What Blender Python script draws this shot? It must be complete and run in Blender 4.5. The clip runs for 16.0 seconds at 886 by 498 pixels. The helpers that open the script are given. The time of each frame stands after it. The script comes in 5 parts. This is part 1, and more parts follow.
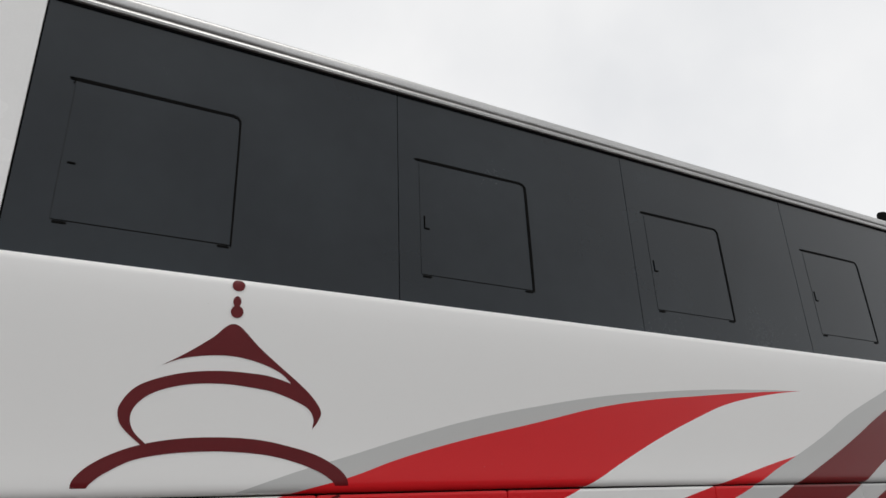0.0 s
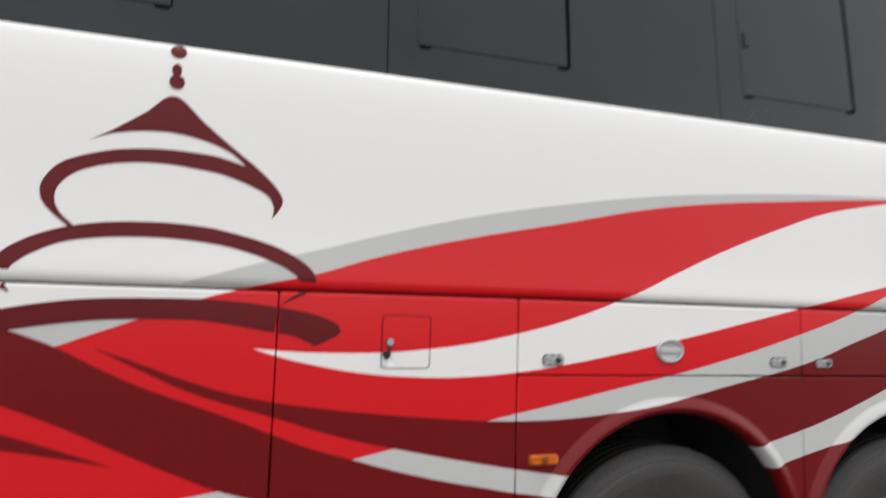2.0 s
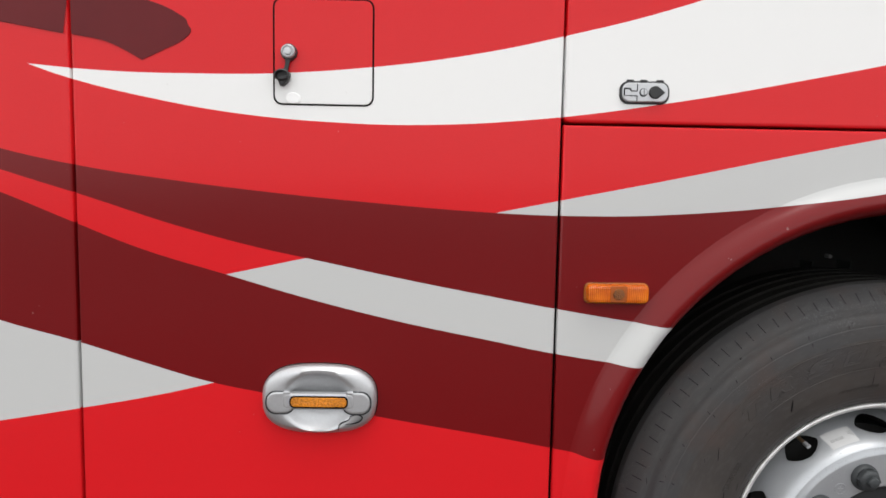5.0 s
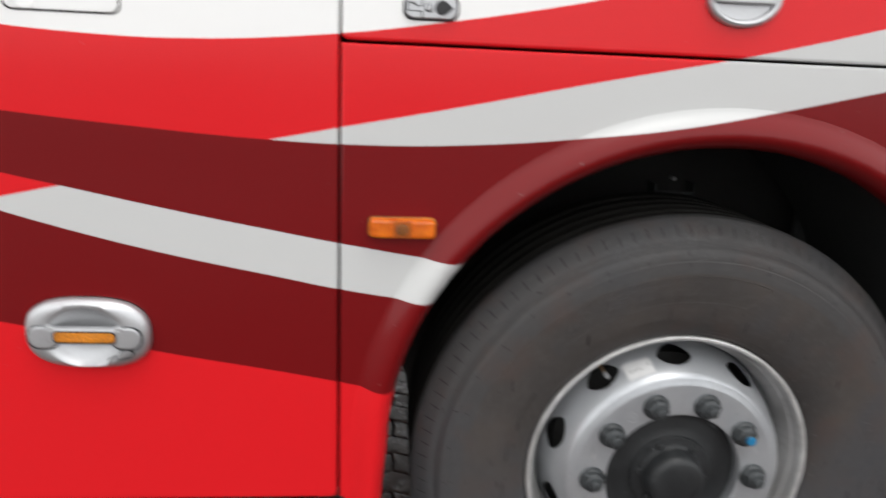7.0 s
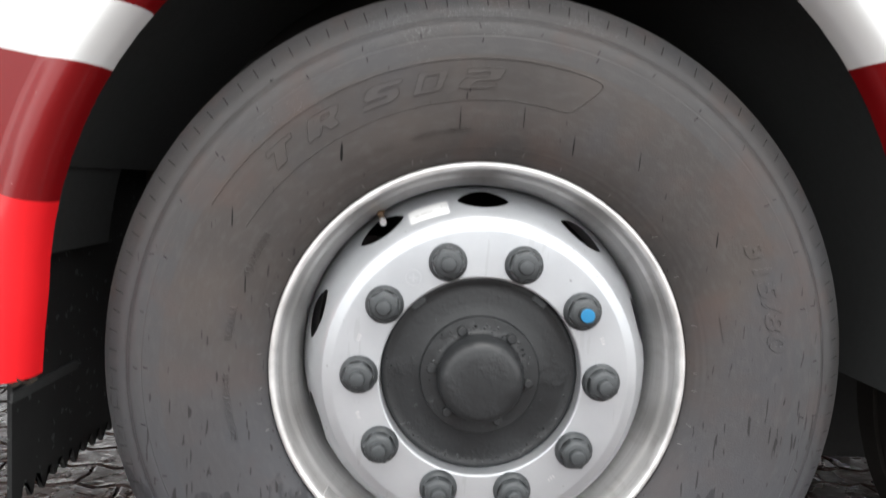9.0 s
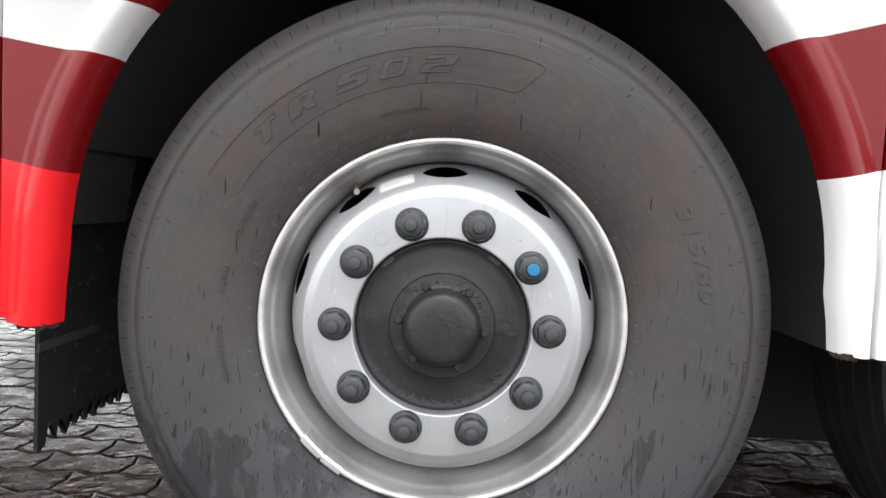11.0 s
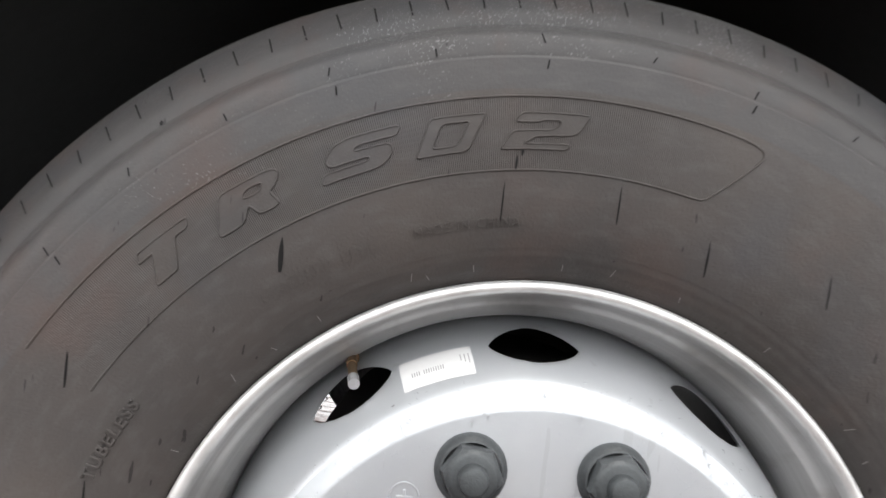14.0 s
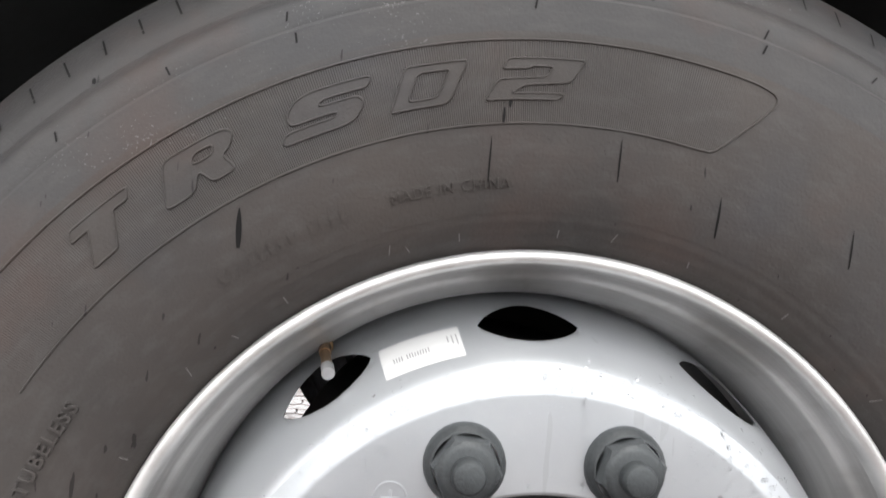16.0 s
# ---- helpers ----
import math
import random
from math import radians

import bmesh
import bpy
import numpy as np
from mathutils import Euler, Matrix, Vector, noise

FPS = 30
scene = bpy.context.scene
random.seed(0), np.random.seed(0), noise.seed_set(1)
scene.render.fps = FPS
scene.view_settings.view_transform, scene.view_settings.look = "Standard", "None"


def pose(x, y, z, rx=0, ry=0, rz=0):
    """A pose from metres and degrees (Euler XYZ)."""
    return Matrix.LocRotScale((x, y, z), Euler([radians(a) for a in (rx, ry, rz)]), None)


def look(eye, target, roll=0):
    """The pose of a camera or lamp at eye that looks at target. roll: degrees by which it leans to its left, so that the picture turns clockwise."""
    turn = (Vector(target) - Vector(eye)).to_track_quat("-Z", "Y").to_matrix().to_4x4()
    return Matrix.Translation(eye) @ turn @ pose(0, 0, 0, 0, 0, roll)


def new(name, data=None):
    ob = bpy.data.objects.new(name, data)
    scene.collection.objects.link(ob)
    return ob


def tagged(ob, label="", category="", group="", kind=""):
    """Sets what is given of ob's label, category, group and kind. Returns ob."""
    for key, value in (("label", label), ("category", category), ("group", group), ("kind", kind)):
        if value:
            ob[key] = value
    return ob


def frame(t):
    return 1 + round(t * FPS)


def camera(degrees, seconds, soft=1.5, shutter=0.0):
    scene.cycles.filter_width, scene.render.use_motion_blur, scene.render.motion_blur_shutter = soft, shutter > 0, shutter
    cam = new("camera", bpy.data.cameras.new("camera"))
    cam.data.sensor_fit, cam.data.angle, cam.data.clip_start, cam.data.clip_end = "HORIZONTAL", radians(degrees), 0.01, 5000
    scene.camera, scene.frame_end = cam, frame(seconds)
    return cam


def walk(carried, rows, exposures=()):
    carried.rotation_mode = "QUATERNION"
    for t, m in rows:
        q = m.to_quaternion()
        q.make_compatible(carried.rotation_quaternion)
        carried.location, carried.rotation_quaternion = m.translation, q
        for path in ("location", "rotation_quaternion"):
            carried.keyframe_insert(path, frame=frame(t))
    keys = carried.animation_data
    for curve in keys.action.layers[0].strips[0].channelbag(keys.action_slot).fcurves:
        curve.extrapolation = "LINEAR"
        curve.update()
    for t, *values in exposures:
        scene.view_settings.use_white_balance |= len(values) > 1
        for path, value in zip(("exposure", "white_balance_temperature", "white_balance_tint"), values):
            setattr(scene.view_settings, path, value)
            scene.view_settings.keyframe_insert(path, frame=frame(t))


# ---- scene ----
cam = camera(66.6, 16.0, shutter=0.4)
PATH = [
    (0, (-1.749, -2.589, 1.689), (-0.831, -0.920, 2.299), 0.20),
    (0.5, (-1.638, -2.570, 1.691), (-0.752, -0.887, 2.310), -0.40),
    (1, (-1.528, -2.513, 1.630), (-0.654, -0.820, 2.237), -1.20),
    (1.5, (-1.281, -2.417, 1.576), (-0.396, -0.686, 2.045), 0.60),
    (2, (-1.019, -2.291, 1.508), (-0.422, -0.393, 1.710), 1.70),
    (2.5, (-0.806, -2.159, 1.452), (-0.366, -0.210, 1.364), 3.50),
    (3, (-0.634, -1.886, 1.421), (-0.227, 0.061, 1.216), 3.24),
    (3.5, (-0.479, -1.667, 1.303), (-0.217, 0.300, 1.050), 0.77),
    (3.7, (-0.384, -1.570, 1.294), (-0.194, 0.407, 1.062), 0.17),
    (5.8, (-0.193, -1.146, 1.142), (-0.212, 0.846, 0.964), 0.90),
    (6, (-0.172, -1.135, 1.159), (-0.211, 0.853, 0.946), 0.70),
    (6.5, (-0.105, -1.089, 1.169), (-0.077, 0.893, 0.904), 1.01),
    (7, (0.089, -1.129, 1.275), (0.243, 0.795, 0.750), 2.65),
    (7.5, (0.307, -1.166, 1.261), (0.529, 0.735, 0.680), 4.60),
    (7.7, (0.342, -1.127, 1.204), (0.566, 0.786, 0.666), 3.88),
    (8, (0.442, -0.980, 1.117), (0.669, 0.938, 0.598), 4.09),
    (8.3, (0.525, -0.882, 1.077), (0.653, 1.028, 0.496), 0.91),
    (8.5, (0.531, -0.868, 1.003), (0.665, 1.065, 0.508), 2.36),
    (9, (0.578, -0.867, 0.751), (0.649, 1.122, 0.556), 3.65),
    (9.5, (0.618, -0.892, 0.683), (0.625, 1.102, 0.529), 4.53),
    (11.8, (0.688, -1.026, 0.678), (0.688, 0.970, 0.555), 2.28),
    (12, (0.673, -1.022, 0.685), (0.694, 0.972, 0.536), 2.34),
    (12.5, (0.688, -0.935, 0.669), (0.694, 1.065, 0.628), 1.39),
    (13, (0.650, -0.724, 0.783), (0.597, 1.274, 0.719), 4.78),
    (13.3, (0.601, -0.585, 0.841), (0.568, 1.411, 0.709), 3.27),
    (13.5, (0.572, -0.557, 0.823), (0.670, 1.440, 0.795), 5.12),
    (14, (0.569, -0.446, 0.790), (0.626, 1.553, 0.830), 5.73),
    (14.5, (0.559, -0.391, 0.785), (0.709, 1.602, 0.856), 5.41),
    (15, (0.560, -0.365, 0.789), (0.689, 1.629, 0.863), 4.92),
    (15.5, (0.562, -0.372, 0.788), (0.702, 1.622, 0.864), 4.45),
    (16, (0.566, -0.388, 0.770), (0.706, 1.607, 0.813), 3.71),
]
EXPOSURES = [(0, 0.2), (1.0, 0.2), (1.5, 0.32), (2.0, 0.85), (2.5, 0.97), (3.5, 1.08), (6.0, 1.12), (7.0, 1.25), (7.5, 1.65), (8.0, 1.88), (8.5, 2.18), (9.5, 2.07), (12, 1.93), (12.5, 2.0), (13, 2.17), (14, 2.12), (16, 2.10)]
walk(cam, [(t, look(e, g, r)) for t, e, g, r in PATH], EXPOSURES)
SKY_STRENGTH = 0.10
SUN_STRENGTH = 0.5

from mathutils.geometry import tessellate_polygon

# ---- world and light ----
world = bpy.data.worlds.new("overcast_sky")
scene.world = world
world.use_nodes = True
wn, wl = world.node_tree.nodes, world.node_tree.links
wn.clear()
w_out = wn.new("ShaderNodeOutputWorld")
w_bg = wn.new("ShaderNodeBackground")
w_sky = wn.new("ShaderNodeTexSky")
w_sky.sky_type = "NISHITA"
w_sky.sun_disc = False
w_sky.sun_elevation = radians(55)
w_sky.sun_rotation = radians(200)
w_bg.inputs["Strength"].default_value = SKY_STRENGTH
w_grey = wn.new("ShaderNodeHueSaturation")
w_grey.inputs["Saturation"].default_value = 0.12
wl.new(w_sky.outputs["Color"], w_grey.inputs["Color"])
w_co = wn.new("ShaderNodeTexCoord")
w_noise = wn.new("ShaderNodeTexNoise")
w_noise.inputs["Scale"].default_value = 2.2
w_noise.inputs["Detail"].default_value = 5
wl.new(w_co.outputs["Generated"], w_noise.inputs["Vector"])
w_ramp = wn.new("ShaderNodeValToRGB")
w_ramp.color_ramp.elements[0].position, w_ramp.color_ramp.elements[0].color = 0.3, (7.6, 7.7, 7.9, 1)
w_ramp.color_ramp.elements[1].position, w_ramp.color_ramp.elements[1].color = 0.7, (9.6, 9.55, 9.5, 1)
wl.new(w_noise.outputs["Fac"], w_ramp.inputs["Fac"])
w_mix = wn.new("ShaderNodeMix")
w_mix.data_type = "RGBA"
w_mix.inputs["Factor"].default_value = 0.82
wl.new(w_grey.outputs["Color"], w_mix.inputs["A"])
wl.new(w_ramp.outputs["Color"], w_mix.inputs["B"])
wl.new(w_mix.outputs["Result"], w_bg.inputs["Color"])
wl.new(w_bg.outputs["Background"], w_out.inputs["Surface"])
sun_data = bpy.data.lights.new("sun", "SUN")
sun_data.energy, sun_data.angle, sun_data.color = SUN_STRENGTH, radians(25), (1.0, 0.97, 0.93)
sun = new("sun", sun_data)
sun.matrix_world = look((0.8, -2.2, 8.0), (0, 0, 0))

# ---- materials ----


def material(name):
    m = bpy.data.materials.new(name)
    m.use_nodes = True
    return m, m.node_tree.nodes, m.node_tree.links, m.node_tree.nodes["Principled BSDF"]


def link_in(links, value, socket):
    if isinstance(value, (int, float)):
        socket.default_value = value
    else:
        links.new(value, socket)


def mathn(nodes, links, op, a, b=0.0, c=None):
    n = nodes.new("ShaderNodeMath")
    n.operation = op
    link_in(links, a, n.inputs[0])
    link_in(links, b, n.inputs[1])
    if c is not None:
        link_in(links, c, n.inputs[2])
    return n.outputs[0]


def noisen(nodes, links, vector, scale, detail=4.0, rough=0.55):
    n = nodes.new("ShaderNodeTexNoise")
    n.inputs["Scale"].default_value = scale
    n.inputs["Detail"].default_value = detail
    n.inputs["Roughness"].default_value = rough
    if vector is not None:
        links.new(vector, n.inputs["Vector"])
    return n.outputs["Fac"]


def rampn(nodes, links, fac, p0, c0, p1, c1):
    n = nodes.new("ShaderNodeValToRGB")
    e = n.color_ramp.elements
    e[0].position, e[0].color = p0, (*c0, 1)
    e[1].position, e[1].color = p1, (*c1, 1)
    links.new(fac, n.inputs["Fac"])
    return n.outputs["Color"]


def mixn(nodes, links, fac, a, b, blend="MIX"):
    n = nodes.new("ShaderNodeMix")
    n.data_type = "RGBA"
    n.blend_type = blend
    link_in(links, fac, n.inputs["Factor"])
    for v, s in ((a, n.inputs["A"]), (b, n.inputs["B"])):
        if isinstance(v, tuple):
            s.default_value = (*v, 1)
        else:
            links.new(v, s)
    return n.outputs["Result"]


def bumpn(nodes, links, height, strength, distance, bsdf, normal=None):
    n = nodes.new("ShaderNodeBump")
    n.inputs["Strength"].default_value = strength
    n.inputs["Distance"].default_value = distance
    links.new(height, n.inputs["Height"])
    if normal is not None:
        links.new(normal, n.inputs["Normal"])
    if bsdf is not None:
        links.new(n.outputs["Normal"], bsdf.inputs["Normal"])
    return n.outputs["Normal"]


def plain(name, colour, rough, metal=0.0, spread=0.12, scale=30.0, bump=0.02, coat=0.0, spec=0.5):
    """A surface of one paint with grain, faint dirt and uneven gloss."""
    m, nodes, links, b = material(name)
    co = nodes.new("ShaderNodeTexCoord").outputs["Object"]
    big = noisen(nodes, links, co, scale * 0.15, 3)
    fine = noisen(nodes, links, co, scale * 6, 4)
    lo = tuple(c * (1 - spread) for c in colour)
    hi = tuple(min(1, c * (1 + spread)) for c in colour)
    both = mathn(nodes, links, "MULTIPLY_ADD", fine, 0.4, mathn(nodes, links, "MULTIPLY", big, 0.6))
    links.new(rampn(nodes, links, both, 0.35, lo, 0.65, hi), b.inputs["Base Color"])
    b.inputs["Metallic"].default_value = metal
    b.inputs["Coat Weight"].default_value = coat
    b.inputs["Coat Roughness"].default_value = 0.08
    b.inputs["Specular IOR Level"].default_value = spec
    r = mathn(nodes, links, "MULTIPLY_ADD", big, 0.2, rough - 0.1)
    links.new(r, b.inputs["Roughness"])
    if bump:
        bumpn(nodes, links, fine, bump, 0.002, b)
    return m


X0, X1, Z0, Z1 = -2.2, 3.8, 0.4, 2.4   # span of the painted side, for the stripe curves

# edges of the painted stripes, as height over length
GREY_A = [(-1.7, 1.406), (-1.45, 1.495), (-1.14, 1.6), (-0.95, 1.662), (-0.746, 1.72), (-0.475, 1.8), (-0.15, 1.884), (0.2, 1.953), (0.57, 2.013), (0.9, 2.05), (1.27, 2.082), (1.67, 2.105), (2.15, 2.122)]
RED_A = [(-1.7, 1.305), (-1.508, 1.386), (-1.274, 1.478), (-1.09, 1.548), (-0.95, 1.589), (-0.737, 1.642), (-0.54, 1.707), (-0.28, 1.777), (0.18, 1.878), (0.57, 1.963), (0.9, 2.012), (1.27, 2.05), (1.67, 2.088), (2.15, 2.122)]
WHITE_A = [(-0.935, 1.39), (-0.785, 1.38), (-0.65, 1.379), (-0.508, 1.382), (-0.338, 1.396), (-0.16, 1.422), (0, 1.457), (0.19, 1.508), (0.48, 1.615), (0.68, 1.708), (0.945, 1.825), (1.26, 1.945), (1.45, 2.008), (1.67, 2.056), (1.88, 2.09), (2.15, 2.122)]
WHITE_B = [(-0.935, 1.39), (-0.857, 1.365), (-0.727, 1.336), (-0.574, 1.312), (-0.415, 1.3), (-0.251, 1.298), (-0.035, 1.313), (0.19, 1.345), (0.43, 1.39), (0.69, 1.445), (0.96, 1.508), (1.25, 1.576), (1.6, 1.659), (1.826, 1.709), (2.009, 1.745)]
GREY_B = [(-0.115, 1.145), (0.01, 1.171), (0.2, 1.21), (0.43, 1.26), (0.69, 1.314), (0.96, 1.381), (1.25, 1.464), (1.58, 1.573), (1.81, 1.67), (2.009, 1.745), (2.312, 1.869), (2.593, 2), (3, 2.153), (3.4, 2.3)]
DARK_A = [(-1.4, 1.384), (-1.25, 1.331), (-1.15, 1.293), (-0.99, 1.244), (-0.84, 1.214), (-0.686, 1.193), (-0.53, 1.176), (-0.37, 1.162), (-0.113, 1.145), (0.05, 1.142), (0.2, 1.147), (0.43, 1.169), (0.69, 1.212), (0.95, 1.27), (1.22, 1.33), (1.4, 1.379), (1.58, 1.444), (1.79, 1.516), (2.03, 1.615), (2.28, 1.714), (2.556, 1.831), (2.97, 2.024), (3.4, 2.2)]
LOW_A = [(-1.4, 1.383), (-1.25, 1.309), (-1.12, 1.25), (-0.98, 1.204), (-0.833, 1.16), (-0.683, 1.113), (-0.53, 1.074), (-0.451, 1.058), (-0.284, 1.024), (-0.115, 0.9928), (0, 0.9725), (0.22, 0.9422), (0.5, 0.93), (0.8, 0.9553), (1.06, 1.021), (1.29, 1.08), (1.46, 1.132), (1.76, 1.246), (1.986, 1.342), (2.23, 1.437), (2.49, 1.534), (2.9, 1.728), (3.4, 1.95)]
LOW_B = [(-1.64, 1.436), (-1.508, 1.386), (-1.384, 1.323), (-1.25, 1.262), (-1.117, 1.214), (-0.977, 1.162), (-0.861, 1.115), (-0.742, 1.069), (-0.594, 1.026), (-0.445, 0.9837), (-0.28, 0.9442), (-0.11, 0.9108), (0, 0.8895), (0.175, 0.8672), (0.5, 0.849), (0.8, 0.8692), (1.06, 0.9178), (1.16, 0.9401), (1.3, 0.9766), (1.55, 1.041), (1.77, 1.128), (2.2, 1.288), (2.46, 1.384), (2.855, 1.551), (3.4, 1.78)]
LOW_C = [(-1.66, 1.224), (-1.466, 1.145), (-1.311, 1.072), (-1.115, 0.9837), (-1.009, 0.9411), (-0.856, 0.8986), (-0.736, 0.8611), (-0.62, 0.8277), (-0.533, 0.8105), (-0.321, 0.7679), (-0.1, 0.7304), (0.1, 0.695), (0.5, 0.6565), (0.9, 0.6768), (1.2, 0.7396), (1.34, 0.771), (1.6, 0.8394), (2, 0.97), (2.46, 1.144), (2.79, 1.28), (3.4, 1.53)]
GREY_E_TOP = [(-1.7, 0.8439), (-1.384, 0.8864), (-1.114, 0.928), (-0.9, 0.9604), (-0.6, 1.001)]
GREY_E_LOW = [(-1.7, 0.6818), (-1.384, 0.7021), (-1.112, 0.7355), (-0.97, 0.7588), (-0.853, 0.7791), (-0.734, 0.8013), (-0.62, 0.8277)]
SPIKE_TOP = [(-1.7, 1.153), (-1.613, 1.128), (-1.464, 1.078), (-1.318, 1.025)]
SPIKE_LOW = [(-1.7, 1.097), (-1.613, 1.084), (-1.464, 1.056), (-1.318, 1.025)]

WHITE = (0.80, 0.80, 0.79)
RED = (0.630, 0.0095, 0.0145)
DARK_RED = (0.147, 0.0022, 0.0036)
STRIPE_GREY = (0.522, 0.527, 0.521)


def livery_paint():
    """White coach paint with the red, dark red and grey stripes sprayed over it."""
    m, nodes, links, b = material("livery_paint")
    pos = nodes.new("ShaderNodeNewGeometry").outputs["Position"]
    sep = nodes.new("ShaderNodeSeparateXYZ")
    links.new(pos, sep.inputs[0])
    x, z = sep.outputs["X"], sep.outputs["Z"]
    u = mathn(nodes, links, "MULTIPLY_ADD", x, 1 / (X1 - X0), -X0 / (X1 - X0))

    def edge(points):
        n = nodes.new("ShaderNodeFloatCurve")
        c = n.mapping.curves[0]
        pts = [((px - X0) / (X1 - X0), (pz - Z0) / (Z1 - Z0)) for px, pz in points]
        c.points[0].location, c.points[-1].location = pts[0], pts[-1]
        for p in pts[1:-1]:
            c.points.new(*p)
        n.mapping.extend = "EXTRAPOLATED"
        n.mapping.update()
        links.new(u, n.inputs["Value"])
        return mathn(nodes, links, "MULTIPLY_ADD", n.outputs["Value"], Z1 - Z0, Z0)

    def below(points):
        return mathn(nodes, links, "LESS_THAN", z, edge(points))

    def right_of(v):
        return mathn(nodes, links, "GREATER_THAN", x, v)

    def left_of(v):
        return mathn(nodes, links, "LESS_THAN", x, v)

    def all_of(*f):
        r = f[0]
        for g in f[1:]:
            r = mathn(nodes, links, "MULTIPLY", r, g)
        return r

    strip = mathn(nodes, links, "GREATER_THAN", mathn(nodes, links, "ABSOLUTE", mathn(nodes, links, "ADD", z, -1.545)), 0.046)
    col = mixn(nodes, links, all_of(below(GREY_A), left_of(2.15), right_of(-1.7), strip), WHITE, STRIPE_GREY)
    col = mixn(nodes, links, all_of(below(RED_A), left_of(2.15), right_of(-1.7)), col, RED)
    col = mixn(nodes, links, all_of(below(WHITE_A), left_of(2.15), right_of(-0.935)), col, WHITE)
    col = mixn(nodes, links, all_of(below(WHITE_B), left_of(2.009), right_of(-0.935)), col, RED)
    col = mixn(nodes, links, all_of(below(GREY_B), right_of(-0.115)), col, STRIPE_GREY)
    col = mixn(nodes, links, all_of(below(DARK_A), right_of(-1.4)), col, DARK_RED)
    slant = mathn(nodes, links, "GREATER_THAN", x, mathn(nodes, links, "MULTIPLY_ADD", z, 4.47, -0.5975 - 1.0262 * 4.47))
    low_a = all_of(below(LOW_A), right_of(-1.4))
    col = mixn(nodes, links, low_a, col, mixn(nodes, links, slant, RED, STRIPE_GREY))
    col = mixn(nodes, links, all_of(below(LOW_B)), col, DARK_RED)
    low_c = below(LOW_C)
    col = mixn(nodes, links, low_c, col, mixn(nodes, links, right_of(0.66), RED, WHITE))
    above_e = mathn(nodes, links, "GREATER_THAN", z, edge(GREY_E_LOW))
    col = mixn(nodes, links, all_of(low_c, below(GREY_E_TOP), above_e, left_of(-0.62)), col, STRIPE_GREY)
    above_s = mathn(nodes, links, "GREATER_THAN", z, edge(SPIKE_LOW))
    col = mixn(nodes, links, all_of(below(SPIKE_TOP), above_s, left_of(-1.318)), col, DARK_RED)
    # road film and water marks
    film = noisen(nodes, links, pos, 2.3, 5)
    speck = noisen(nodes, links, pos, 90, 3)
    col = mixn(nodes, links, mathn(nodes, links, "MULTIPLY", film, 0.012), col, (0.22, 0.20, 0.18))
    dots = mathn(nodes, links, "GREATER_THAN", speck, 0.745)
    col = mixn(nodes, links, mathn(nodes, links, "MULTIPLY", dots, 0.25), col, (0.45, 0.40, 0.38))
    links.new(col, b.inputs["Base Color"])
    b.inputs["Roughness"].default_value = 0.32
    b.inputs["Specular IOR Level"].default_value = 0.12
    b.inputs["Coat Weight"].default_value = 0.28
    links.new(mathn(nodes, links, "MULTIPLY_ADD", film, 0.16, 0.06), b.inputs["Coat Roughness"])
    n = bumpn(nodes, links, noisen(nodes, links, pos, 1.6, 2), 0.05, 0.02, b)
    return m


M_PAINT = livery_paint()


def vinyl():
    m, nodes, links, b = material("vinyl_dark_red")
    pos = nodes.new("ShaderNodeNewGeometry").outputs["Position"]
    f = noisen(nodes, links, pos, 8, 4)
    links.new(rampn(nodes, links, f, 0.3, (0.105, 0.0045, 0.007), 0.7, (0.125, 0.006, 0.009)), b.inputs["Base Color"])
    b.inputs["Roughness"].default_value = 0.35
    b.inputs["Specular IOR Level"].default_value = 0.15
    b.inputs["Coat Weight"].default_value = 0.12
    b.inputs["Coat Roughness"].default_value = 0.15
    return m


M_VINYL = vinyl()


def dark_glass():
    m, nodes, links, b = material("dark_tinted_glass")
    pos = nodes.new("ShaderNodeNewGeometry").outputs["Position"]
    f = noisen(nodes, links, pos, 1.1, 5)
    g = noisen(nodes, links, pos, 60, 3)
    links.new(rampn(nodes, links, f, 0.35, (0.0050, 0.0092, 0.0140), 0.7, (0.0150, 0.0214, 0.0275)), b.inputs["Base Color"])
    links.new(mathn(nodes, links, "MULTIPLY_ADD", f, 0.2, mathn(nodes, links, "MULTIPLY_ADD", g, 0.1, 0.08)), b.inputs["Roughness"])
    b.inputs["IOR"].default_value = 1.39
    bumpn(nodes, links, f, 0.015, 0.02, b)
    return m


M_GLASS = dark_glass()
M_BLACK = plain("black_rubber_seal", (0.004, 0.004, 0.004), 0.8, bump=0.05, spec=0.06)
M_PLASTIC = plain("black_liner_plastic", (0.043, 0.0455, 0.0455), 0.6, bump=0.15, scale=12, spec=0.2)
M_CHASSIS = plain("chassis_black", (0.038, 0.0375, 0.037), 0.7, bump=0.2, scale=14, spec=0.15)
M_SILVER = plain("satin_silver_plating", (0.50, 0.507, 0.518), 0.46, metal=0.8, spread=0.06, bump=0.01)
M_ALU = plain("aluminium_trim", (0.45, 0.45, 0.445), 0.35, metal=0.85, spread=0.12, scale=18, bump=0.03)
M_WHITE = plain("white_coach_paint", WHITE, 0.25, spread=0.03, coat=0.8, bump=0.0)
M_DAB = plain("white_sealant", (0.90, 0.90, 0.89), 0.4, spread=0.02, bump=0.0)
M_BRASS = plain("aged_brass", (0.22, 0.145, 0.085), 0.4, metal=0.9, spread=0.3, scale=120)
M_LABEL = plain("white_label_paper", (0.51, 0.51, 0.508), 0.5, spread=0.04, bump=0.02)
